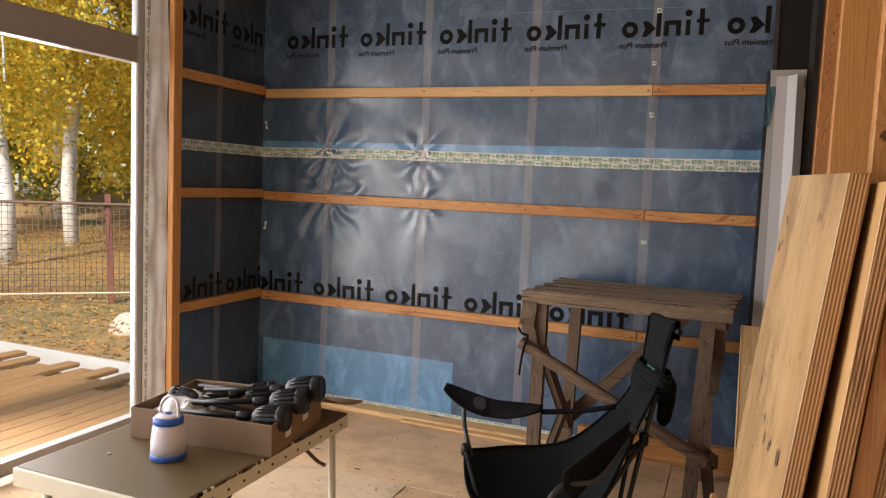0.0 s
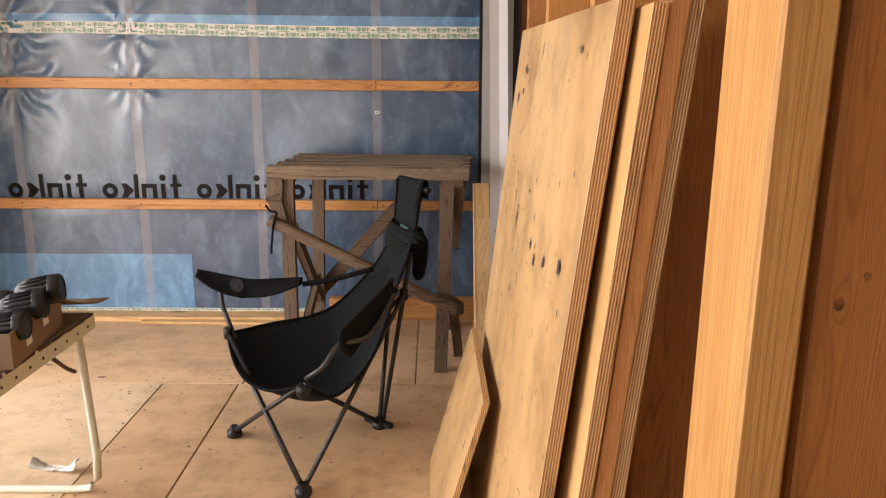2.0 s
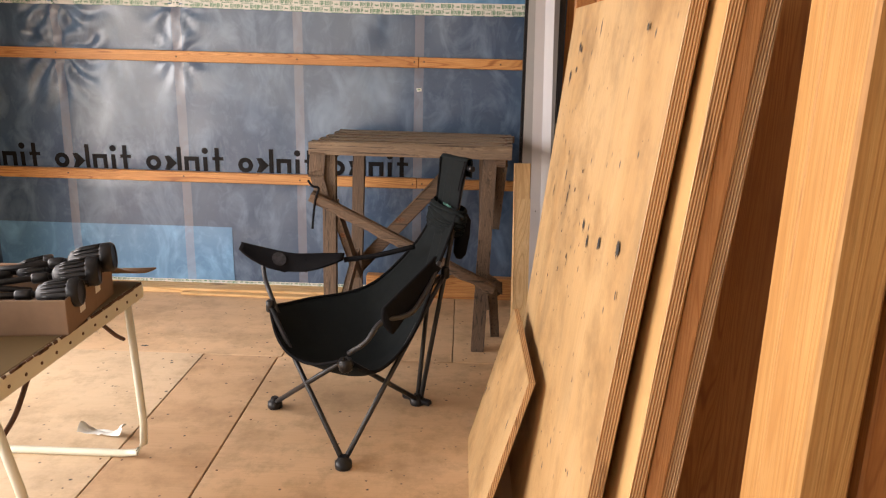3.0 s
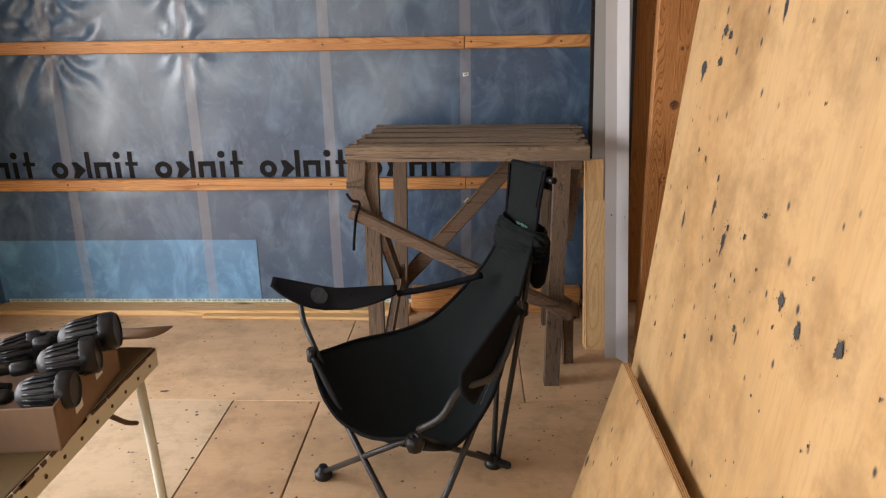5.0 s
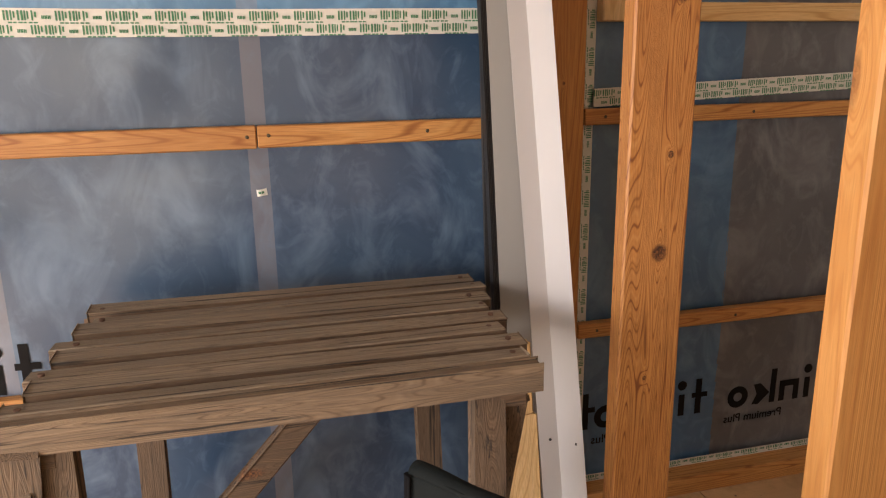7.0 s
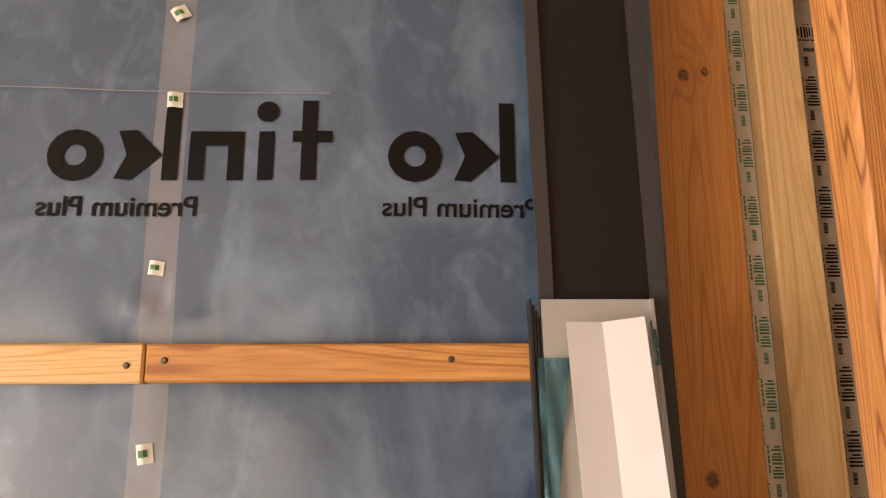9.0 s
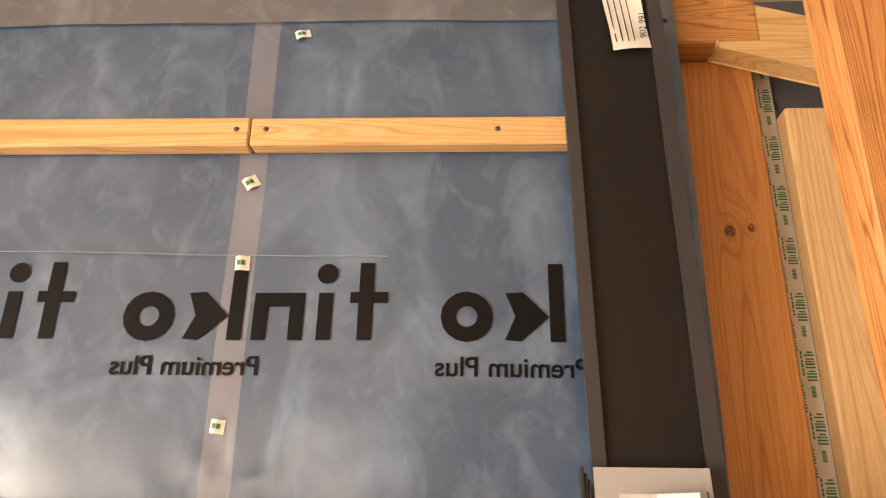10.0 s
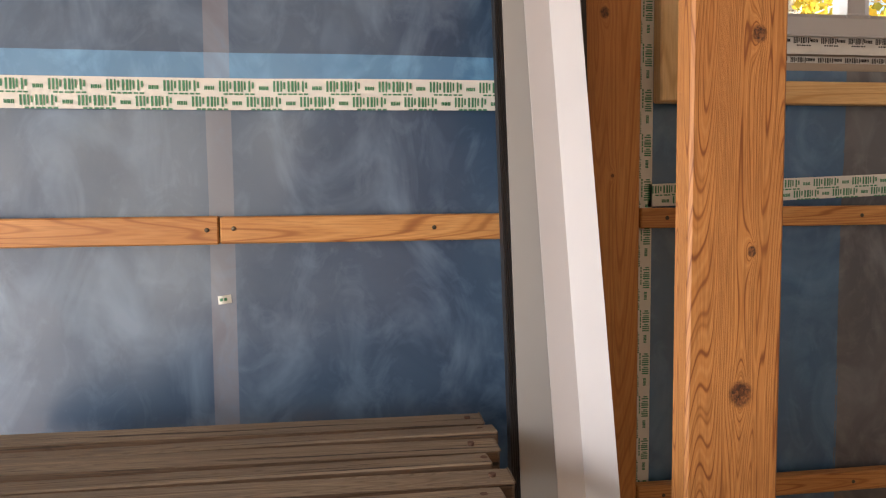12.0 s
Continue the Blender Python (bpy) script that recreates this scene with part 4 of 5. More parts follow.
def paint_spots():
    """Dark splashes of paint on the stained sheet: the large ones at their places, small flecks strewn between."""
    rng = random.Random(12)
    bm = bmesh.new()
    spots = [(y, z, a * 0.001, b * 0.001) for y, z, a, b in STAINS]
    for k in range(110):
        y, z = rng.uniform(1.42, 2.54), rng.uniform(0.04, 1.33)
        r = rng.uniform(0.001, 0.0032) if k % 8 else rng.uniform(0.003, 0.005)
        spots.append((y, z, r, r * rng.uniform(0.9, 2.6)))
    for y, z, a, b in list(spots[:len(STAINS)]):
        for k in range(6):
            t, far, r = rng.uniform(0, 6.28), rng.uniform(1.2, 2.4), rng.uniform(0.0006, 0.0018)
            spots.append((y + a * far * math.cos(t), z + b * far * math.sin(t), r, r * 1.4))
    for q, (y, z, a, b) in enumerate(spots):
        n = 48 if a > 0.005 else 9
        jets = [(rng.uniform(0, 6.28), rng.uniform(0.15, 0.65)) for k in range(7)] if a > 0.009 else []
        ring = []
        for k in range(n):
            t = 2 * math.pi * k / n
            reach = 0.74 + 0.34 * noise.noise(Vector((2.2 * math.cos(t), 2.2 * math.sin(t), q * 3.1))) + 0.18 * noise.noise(Vector((7 * math.cos(t), 7 * math.sin(t), q * 1.7)))
            for c, d in jets:
                reach += d * math.exp(-(math.atan2(math.sin(t - c), math.cos(t - c)) / 0.09) ** 2)
            py, pz = y + a * reach * math.cos(t), z + b * reach * math.sin(t)
            ring.append(bm.verts.new((0.402 + 0.105 * pz - 0.0012, py, pz)))
        bm.faces.new(list(reversed(ring)))
    tagged(part("paint_splash", bm, stain_paint, form_sheet, "dark grey paint splashes"), kind="stuff")


paint_spots()


# the slatted workbench
bench = thing("work_trestle", "weathered grey slatted timber trestle table", "trestle", at=(0, 0, 0))
TZ = 0.872
for k in range(8):
    y = 3.350 + 0.0655 * k
    j = (0.0, 0.016, -0.010, 0.012, -0.014, 0.008, 0.018, -0.004)[k]
    lift = (0.0, 0.004, -0.003, 0.003, -0.002, 0.005, -0.004, 0.002)[k]
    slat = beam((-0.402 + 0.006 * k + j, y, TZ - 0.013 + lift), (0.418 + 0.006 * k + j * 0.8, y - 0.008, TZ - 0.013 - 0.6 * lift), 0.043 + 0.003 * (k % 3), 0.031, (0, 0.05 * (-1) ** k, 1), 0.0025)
    # dirty sawn sides, darkened further so the gaps' shade is in their colour
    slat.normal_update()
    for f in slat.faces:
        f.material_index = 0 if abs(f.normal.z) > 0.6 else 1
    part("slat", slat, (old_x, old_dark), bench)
for k in range(8):
    for x in (-0.375, 0.395):
        part("screw", lathe(((0.0055, -0.004), (0.0055, 0.0035)), (x + 0.006 * k + 0.012 * math.sin(k * 2.3), 3.350 + 0.0655 * k - 0.006, TZ + 0.0012), None, 7), rust, bench)
part("apron", beam((-0.408, 3.311, TZ - 0.024), (0.428, 3.303, TZ - 0.024), 0.046, 0.028, (0, -1, 0), 0.003), old_apron, bench)
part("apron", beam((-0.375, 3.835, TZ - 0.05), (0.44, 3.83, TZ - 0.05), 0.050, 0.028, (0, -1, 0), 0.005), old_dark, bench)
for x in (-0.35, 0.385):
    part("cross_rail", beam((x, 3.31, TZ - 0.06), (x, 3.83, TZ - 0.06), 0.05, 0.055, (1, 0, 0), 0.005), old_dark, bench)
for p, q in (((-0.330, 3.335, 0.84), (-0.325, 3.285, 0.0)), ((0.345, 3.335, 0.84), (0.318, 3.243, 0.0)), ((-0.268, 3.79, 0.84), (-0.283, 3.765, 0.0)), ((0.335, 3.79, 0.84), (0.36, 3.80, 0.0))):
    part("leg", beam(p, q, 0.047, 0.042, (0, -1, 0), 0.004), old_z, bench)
def rough_pole(p, q, wide, thick):
    """A half-round old pole, gnawed along its lower edge."""
    p, q = Vector(p), Vector(q)
    along = (q - p).normalized()
    side = Vector((0, -1, 0))
    up = side.cross(along).normalized()
    if up.z < 0:
        up = -up
    bm = bmesh.new()
    rings = []
    for k in range(41):
        c = p.lerp(q, k / 40)
        bite = 0.006 * noise.noise(Vector((k * 0.35, 2, 0))) + (0.010 * abs(noise.noise(Vector((k * 0.9, 7, 0)))) if k > 22 else 0)
        outline = ((-0.5, 0.5), (0.3, 0.5), (0.5, 0.30), (0.5, -0.25), (0.28, -0.5), (-0.5, -0.5))
        rings.append([bm.verts.new(c + side * thick * a + up * (wide * b + (bite if b < 0 else 0.15 * bite))) for a, b in outline])
    for r0, r1 in zip(rings, rings[1:]):
        for i in range(6):
            bm.faces.new((r0[i], r0[(i + 1) % 6], r1[(i + 1) % 6], r1[i]))
    bm.faces.new(rings[0])
    bm.faces.new(list(reversed(rings[-1])))
    bmesh.ops.recalc_face_normals(bm, faces=list(bm.faces))
    return bm


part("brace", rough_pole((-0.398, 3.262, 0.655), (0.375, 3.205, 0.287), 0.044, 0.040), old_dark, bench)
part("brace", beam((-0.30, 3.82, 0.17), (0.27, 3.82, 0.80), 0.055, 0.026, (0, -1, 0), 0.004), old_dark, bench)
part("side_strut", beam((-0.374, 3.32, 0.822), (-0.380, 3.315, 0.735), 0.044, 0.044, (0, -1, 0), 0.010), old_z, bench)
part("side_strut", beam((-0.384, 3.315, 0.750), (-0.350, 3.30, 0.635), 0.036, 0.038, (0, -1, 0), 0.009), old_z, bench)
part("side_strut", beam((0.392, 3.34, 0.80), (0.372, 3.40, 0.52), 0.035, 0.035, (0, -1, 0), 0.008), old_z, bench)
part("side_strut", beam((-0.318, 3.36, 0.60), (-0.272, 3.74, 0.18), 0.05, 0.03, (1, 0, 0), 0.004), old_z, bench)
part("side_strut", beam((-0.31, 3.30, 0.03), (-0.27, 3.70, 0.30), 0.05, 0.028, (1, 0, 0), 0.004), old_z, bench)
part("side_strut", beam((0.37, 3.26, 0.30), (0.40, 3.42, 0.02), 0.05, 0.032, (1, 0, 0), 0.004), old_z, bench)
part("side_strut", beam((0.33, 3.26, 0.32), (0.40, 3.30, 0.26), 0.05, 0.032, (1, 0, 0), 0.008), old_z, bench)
part("cord", tube(smooth_path([(-0.405, 3.25, 0.72), (-0.385, 3.235, 0.70), (-0.36, 3.238, 0.69), (-0.375, 3.24, 0.64), (-0.385, 3.236, 0.56), (-0.388, 3.238, 0.52)]), 0.005), fabric_dark, bench, "black cord tied round the leg")

# the folding camp chair
chair = thing("camp_chair", "black and dark green folding camp chair with tied-up back", "chair")
C1, N1, BR, BL = Vector((-0.452, 2.775, 0.335)), Vector((-0.112, 2.355, 0.320)), Vector((0.178, 2.80, 0.475)), Vector((0.125, 3.03, 0.50))
FF, FL, FR, FK = Vector((-0.107, 2.272, 0.018)), Vector((-0.413, 2.648, 0.018)), Vector((0.091, 2.715, 0.018)), Vector((-0.215, 3.07, 0.018))
far_side = smooth_path([C1, (-0.34, 2.90, 0.325), (-0.12, 2.985, 0.36), (0.05, 3.02, 0.52), (0.125, 3.015, 0.66), (0.142, 3.035, 0.78), (0.146, 3.04, 0.862)], 6)
mid_line = smooth_path([(-0.325, 2.545, 0.245), (-0.20, 2.63, 0.195), (-0.02, 2.73, 0.235), (0.10, 2.83, 0.43), (0.160, 2.935, 0.66), (0.178, 2.955, 0.78), (0.196, 2.972, 0.868)], 6)
near_side = smooth_path([N1, (-0.02, 2.40, 0.265), (0.085, 2.53, 0.345), (0.155, 2.72, 0.52), (0.208, 2.862, 0.66), (0.226, 2.885, 0.78), (0.243, 2.902, 0.862)], 6)


def chair_cloth(u, v):
    s = v * (len(mid_line) - 1)
    k = min(int(s), len(mid_line) - 2)
    f = s - k
    a, b, c = (line[k].lerp(line[k + 1], f) for line in (far_side, mid_line, near_side))
    p = (2 * (u - 0.5) * (u - 1)) * a + (-4 * u * (u - 1)) * b + (2 * u * (u - 0.5)) * c
    gather = math.exp(-((v - 0.63) / 0.22) ** 2) * math.sin(math.pi * u)
    return p + Vector((0.5, -0.5, 0.3)) * 0.017 * gather * math.sin(u * 22 + 2 * v) + Vector((0, 0, 0.003 * noise.noise(Vector((u * 6, v * 9, 0)))))


part("seat_cloth", sheet(36, 60, chair_cloth, 0.004), fabric, chair, "black-green polyester sling")
for u in (0.0, 1.0):
    part("binding", tube([chair_cloth(u, k / 40) for k in range(41)], 0.0055), fabric_dark, chair)
part("binding", tube([chair_cloth(k / 20, 0.0) for k in range(21)], 0.0055), fabric_dark, chair)
HEAD_L, HEAD_R = Vector((0.146, 3.04, 0.862)), Vector((0.243, 2.902, 0.862))


def head_fold(u, v):
    """The strap's upper end, folded over a bar and sewn down at the back."""
    p = HEAD_L.lerp(HEAD_R, u)
    t = math.pi * min(1.0, v * 1.6)
    out = Vector((0.022, 0.0155, 0)) * (0.5 - 0.5 * math.cos(t))
    drop = 0.012 * math.sin(t) - 0.16 * max(0.0, v - 0.62)
    return p + out + Vector((0, 0, drop + 0.003 * math.sin(9 * u) * v))


part("head_fold", sheet(14, 16, head_fold, 0.004), fabric, chair)
for k, (a, b) in enumerate(((0.035, 0.0), (0.965, 0.0))):
    part("seam", tube([chair_cloth(a, v) + Vector((-0.004, -0.003, 0.0)) for v in [0.80 + 0.2 * q / 12 for q in range(13)]], 0.0022, None, 5), fabric_dark, chair)
part("bar_end", tube([HEAD_R + Vector((0.008, -0.002, -0.022)), HEAD_R + Vector((0.024, -0.022, -0.022))], 0.010, None, 12), plastic_black, chair)


def cloth_sleeve(u, v):
    """The cloth wound round the strap: an oval sleeve with slanting folds."""
    t = 2 * math.pi * u
    z = 0.598 + 0.104 * v
    c = Vector((0.166 + 0.16 * (z - 0.6), 2.945, z))
    a, b = Vector((0.056, -0.081, 0.0)), Vector((0.034, 0.025, 0.0))
    slant = v * 5.2 + 0.55 * math.sin(t + 0.6) + 0.9 * noise.noise(Vector((math.cos(t) * 1.3, math.sin(t) * 1.3, v * 2.5)))
    r = 0.90 + 0.17 * math.sin(math.pi * v) ** 0.6 + 0.15 * (abs(math.sin(math.pi * slant)) - 0.5) + 0.05 * noise.noise(Vector((math.cos(t) * 3, math.sin(t) * 3, v * 9)))
    return c + (math.cos(t) * a + math.sin(t) * b) * r + Vector((0, 0, -0.012 * math.cos(t) + 0.006 * noise.noise(Vector((t, v * 3, 5)))))


part("cloth_wrap", sheet(64, 70, cloth_sleeve), fabric, chair, "cloth wound round the chair's back")
part("print", prints(bmesh.new(), lambda a, b: Vector((0.162 + 0.06 * a, 2.918 - 0.085 * a, 0.702 + 0.009 * b - 0.010 * a)), ((0.0, 0.5, 0.0, 1.0),), 5), teal_print, chair, "small teal lettering on the cloth")
part("rolled_bag", lathe(((0.012, 0.0), (0.024, 0.02), (0.028, 0.09), (0.024, 0.15), (0.010, 0.17)), (0.226, 2.915, 0.50), Matrix.Rotation(radians(6), 4, "Y"), 16), fabric_dark, chair)
for a, b in ((FL, N1), (FF, C1), (FR, N1), (FF, BR), (FR, BL), (FK, BR), (FK, C1)):
    part("leg_tube", tube([a, b], 0.0085), tube_black, chair)
part("back_tube", tube([FR + Vector((0.012, 0.0, 0)), BR, Vector((0.238, 2.955, 0.83))], 0.0085), tube_black, chair)
part("back_tube", tube([FK, BL, Vector((0.158, 3.045, 0.84))], 0.0085), tube_black, chair)
part("arm_post", tube(smooth_path([C1 + Vector((0.03, 0.0, -0.03)), C1 + Vector((-0.01, 0.03, 0.05)), (-0.495, 2.87, 0.42), (-0.515, 2.92, 0.495)]), 0.0085), tube_black, chair)
for c in (FF, FL, FR, FK):
    part("foot", lathe(((0.025, -0.018), (0.027, -0.015), (0.026, 0.004), (0.017, 0.008), (0.012, 0.022)), c, None, 10), plastic_black, chair)
for c in (C1, BR, BL):
    part("corner_cap", lathe(((0.010, -0.022), (0.016, -0.016), (0.016, 0.018), (0.010, 0.024)), c, None, 10), plastic_black, chair)
part("hub", lathe(((0.014, -0.030), (0.020, -0.026), (0.026, -0.004), (0.020, 0.012)), N1 + Vector((0, 0.005, -0.012)), None, 8), plastic_black, chair)
part("foot_bracket", beam(FR + Vector((-0.055, 0.035, 0)), FR + Vector((0.05, -0.03, 0)), 0.022, 0.022, (0, 0, 1), 0.006), plastic_black, chair)


def arm_cloth(u, v):
    a = Vector((-0.592, 2.905, 0.512)).lerp(Vector((-0.205, 2.92, 0.478)), u)
    wide = 0.055 * math.sin(math.pi * min(1, 0.25 + 0.75 * (1 - abs(2 * u - 1)))) + 0.02
    return a + Vector((0.0, (0.35 - v) * wide * 0.6, -0.014 * math.sin(math.pi * u) - v * (0.014 + 0.056 * math.sin(math.pi * u ** 0.85)) + 0.018))


arm = part("arm_rest", sheet(24, 8, arm_cloth, 0.008), fabric_dark, chair)
part("cup_mesh", sheet(16, 3, lambda u, v: arm_cloth(0.38 + 0.068 * v * math.cos(2 * math.pi * u), 0.46 + 0.34 * v * math.sin(2 * math.pi * u)) + Vector((0, -0.011, 0.008))), mesh_grey, arm, "grey mesh of the cup holder")
part("cup_pocket", sheet(10, 4, lambda u, v: Vector((-0.455 + 0.11 * u, 2.905 + 0.02 * math.sin(3 * u), 0.478 - 0.055 * v * (0.75 + 0.25 * math.sin(7 * u)))), 0.004), fabric_dark, arm)
part("arm_strap", tube(smooth_path([(-0.205, 2.92, 0.478), (-0.08, 2.92, 0.500), (0.06, 2.915, 0.540)]), 0.011, None, 6), fabric_dark, chair)
loop = smooth_path([N1 + Vector((0.01, 0.0, 0.02)), (-0.045, 2.33, 0.39), (0.0, 2.36, 0.445), (0.08, 2.42, 0.452), (0.125, 2.52, 0.495), (0.160, 2.65, 0.555)], 5)
part("arm_tube", tube(loop, 0.0085), tube_black, chair)
part("arm_rest", sheet(12, 6, lambda u, v: Vector((0.012, 2.365, 0.445)).lerp(Vector((0.152, 2.63, 0.56)), u) + Vector((0.02, 0.0, -0.055)) * (v - 0.5) * (1.5 - 0.7 * u) + Vector((-0.012, -0.012, 0)) * math.sin(math.pi * v), 0.012), fabric_dark, chair)

# the folding table
table = thing("folding_table", "low folding table with olive top and cream enamel rim", "table")
TX0, TX1, TY0, TY1, TT = -1.285, -0.752, 1.600, 2.425, 0.528
part("tabletop", box((TX0 + 0.006, TY0 + 0.006, TT - 0.012), (TX1 - 0.006, TY1 - 0.006, TT), 0.003), olive, table)
for lo, hi in (((TX0, TY0, TT - 0.052), (TX1, TY0 + 0.010, TT - 0.002)), ((TX0, TY1 - 0.010, TT - 0.052), (TX1, TY1, TT - 0.002)), ((TX1 - 0.010, TY0 + 0.010, TT - 0.052), (TX1, TY1 - 0.010, TT - 0.002)), ((TX0, TY0 + 0.010, TT - 0.052), (TX0 + 0.010, TY1 - 0.010, TT - 0.002))):
    rim = part("rim", box(lo, hi, 0.003), cream, table)
for k in range(26):
    y = TY0 + 0.02 + k * 0.030 + random.uniform(-0.012, 0.012)
    part("rust_chip", box((TX1 - 0.004, y, TT - 0.005 - random.random() * 0.004), (TX1 + 0.0008, y + random.uniform(0.012, 0.05), TT + 0.0004), 0.0008), rust, table)
for k in range(12):
    y = TY0 + 0.07 + k * 0.064
    part("rim_hole", lathe(((0.0045, 0), (0.0045, 0.0016)), (TX1, y, TT - 0.030), Matrix.Rotation(radians(90), 4, "Y"), 8), rust, table)
for y, d in ((2.285, 1), (1.74, -1)):
    u_frame = [(TX1 - 0.016, y + 0.06 * d, TT - 0.045), (TX1 + 0.025, y + 0.012 * d, 0.12), (TX1 + 0.026, y, 0.05), (TX1, y, 0.018), (TX1 - 0.04, y, 0.0125),
               (TX0 + 0.09, y, 0.0125), (TX0 + 0.05, y, 0.018), (TX0 + 0.022, y, 0.05), (TX0 + 0.018, y + 0.012 * d, 0.12), (TX0 + 0.02, y + 0.06 * d, TT - 0.045)]
    part("leg_frame", tube(u_frame, 0.0115, None, 10), cream, table)
    for x in (TX1 - 0.02, TX0 + 0.02):
        part("hinge_stay", tube(smooth_path([(x, y + 0.025 * d, 0.38), (x + 0.004, y - 0.03 * d, 0.415), (x, y - 0.10 * d, TT - 0.05)]), 0.006), rust, table)

# the open cardboard box with torch heads
carton = thing("cardboard_box", "open shallow cardboard box on the folding table", "box")
BOXM = pose(-0.985, 2.10, TT, 0, 0, 7.5)
bw, bd, bh, bt = 0.455, 0.335, 0.092, 0.005
part("base", box((-bw / 2, -bd / 2, 0.0), (bw / 2, bd / 2, 0.005), 0.001, BOXM), cardboard_in, carton)
for lo, hi in (((-bw / 2, -bd / 2, 0), (bw / 2, -bd / 2 + bt, bh)), ((-bw / 2, bd / 2 - bt, 0), (bw / 2, bd / 2, bh)), ((-bw / 2, -bd / 2 + bt, 0), (-bw / 2 + bt, bd / 2 - bt, bh)), ((bw / 2 - bt, -bd / 2 + bt, 0), (bw / 2, bd / 2 - bt, bh))):
    part("side", box(lo, hi, 0.0015, BOXM), cardboard, carton)
part("flap", sheet(6, 10, lambda u, v: BOXM @ Vector((-bw / 2 + bw * u + 0.07 * v * u, bd / 2 + 0.002 + 0.19 * v, bh - 0.004 - 0.10 * v + (0.03 + 0.012 * u) * v * v * v + 0.006 * math.sin(5 * u))), 0.004), cardboard, carton)
part("printed_label", box((bw / 2, -0.085, 0.03), (bw / 2 + 0.001, -0.05, 0.085), 0, BOXM), tag_paper, carton)
part("printed_label", box((bw / 2, 0.03, 0.045), (bw / 2 + 0.001, 0.065, 0.085), 0, BOXM), tag_paper, carton)
bag = tagged(part("polythene_bag", sheet(14, 14, lambda u, v: BOXM @ Vector((-0.20 + 0.16 * u, -0.13 + 0.20 * v, 0.07 + 0.03 * noise.noise(Vector((u * 5, v * 5, 1))) + 0.03 * math.sin(math.pi * u) * math.sin(math.pi * v)))), clear_bag), "crumpled clear polythene bag in the box", "bag")


def torch(x, y, z, yaw, tilt, size=1.0):
    """A garden torch: slotted head on a long black stake."""
    ob = thing("garden_torch", "black plastic garden torch with slotted head", "garden light", "torches in the box")
    m = BOXM @ pose(x, y, z, 0, 90 - tilt, yaw)
    part("head", lathe([(r * size, h * size) for r, h in ((0.014, 0.0), (0.028, 0.010), (0.0315, 0.024), (0.0325, 0.045), (0.0345, 0.09), (0.034, 0.110))], (0, 0, 0), m, 18), torch_inner, ob)
    for k in range(16):
        t = 2 * math.pi * k / 16
        bar = [m @ Vector((r * size * math.cos(t), r * size * math.sin(t), h * size)) for r, h in ((0.0300, 0.022), (0.0350, 0.040), (0.0378, 0.072), (0.0388, 0.088))]
        part("bar", tube(bar, 0.0034 * size, None, 5), plastic_black, ob)
    part("cap", lathe([(r * size, h * size) for r, h in ((0.0385, 0.086), (0.0415, 0.090), (0.0415, 0.112), (0.037, 0.119), (0.034, 0.119), (0.033, 0.116))], (0, 0, 0), m, 20), plastic_black, ob)
    part("stake", tube([m @ Vector((0, 0, 0.0)), m @ Vector((0, 0, -0.27 * size))], 0.0085, None, 8), plastic_black, ob)
    part("collar", lathe(((0.012, -0.05), (0.015, -0.045), (0.015, -0.02), (0.012, -0.01)), (0, 0, 0), m, 10), plastic_black, ob)


for args in ((0.135, -0.105, 0.088, 4, 2, 0.90), (0.145, -0.025, 0.112, 12, 4, 0.95), (0.155, 0.06, 0.128, 8, 5, 0.98), (0.02, 0.05, 0.102, 22, 5, 0.8), (-0.10, -0.03, 0.090, 172, 2, 0.75), (0.03, 0.125, 0.085, 2, 0, 0.8)):
    torch(*args)

lantern = thing("camp_lantern", "milky white camping lantern with blue rims", "lantern")
LX, LY = -0.985, 1.835
part("base_ring", lathe(((0.043, 0), (0.048, 0.0032), (0.048, 0.0144), (0.046, 0.0176)), (LX, LY, TT), None, 28), blue_plastic, lantern)
part("shade", lathe(((0.046, 0.0176), (0.046, 0.048), (0.042, 0.084), (0.038, 0.0976)), (LX, LY, TT), None, 28), milky, lantern)
part("top_ring", lathe(((0.038, 0.0976), (0.041, 0.0992), (0.040, 0.1136), (0.035, 0.1176)), (LX, LY, TT), None, 28), blue_plastic, lantern)
part("cap", lathe(((0.034, 0.1176), (0.030, 0.1216), (0.012, 0.124)), (LX, LY, TT), None, 24), milky, lantern)
part("button", lathe(((0.010, 0.124), (0.010, 0.1264), (0.007, 0.1272)), (LX, LY, TT), None, 14), blue_plastic, lantern)
part("handle", tube(smooth_path([(LX - 0.030, LY, TT + 0.1136), (LX - 0.028, LY + 0.004, TT + 0.148), (LX - 0.008, LY + 0.008, TT + 0.1696), (LX + 0.016, LY + 0.008, TT + 0.1648), (LX + 0.030, LY + 0.004, TT + 0.144), (LX + 0.033, LY, TT + 0.1136)]), 0.0042), milky, lantern)
tagged(part("crumb", lathe(((0.002, 0), (0.005, 0.002), (0.003, 0.005)), (-1.14, 1.78, TT), None, 7), tag_paper), "small pale crumb on the tabletop", "crumb")

scrap = tagged(part("paper_scrap", sheet(14, 8, lambda u, v: (-0.99 + 0.145 * u + 0.006 * noise.noise(Vector((v * 7, u * 5, 1))), 2.385 + (0.045 - 0.05 * u * (1 - u)) * v + 0.012 * math.sin(4 * u), 0.010 + 0.036 * max(0.0, abs(2 * u - 1) - 0.5) * 2 * (0.35 + 0.65 * math.sin(2.6 * v)) + 0.009 * noise.noise(Vector((u * 11, v * 9, 3))))), tag_paper), "crumpled white paper scrap on the floor", "paper")

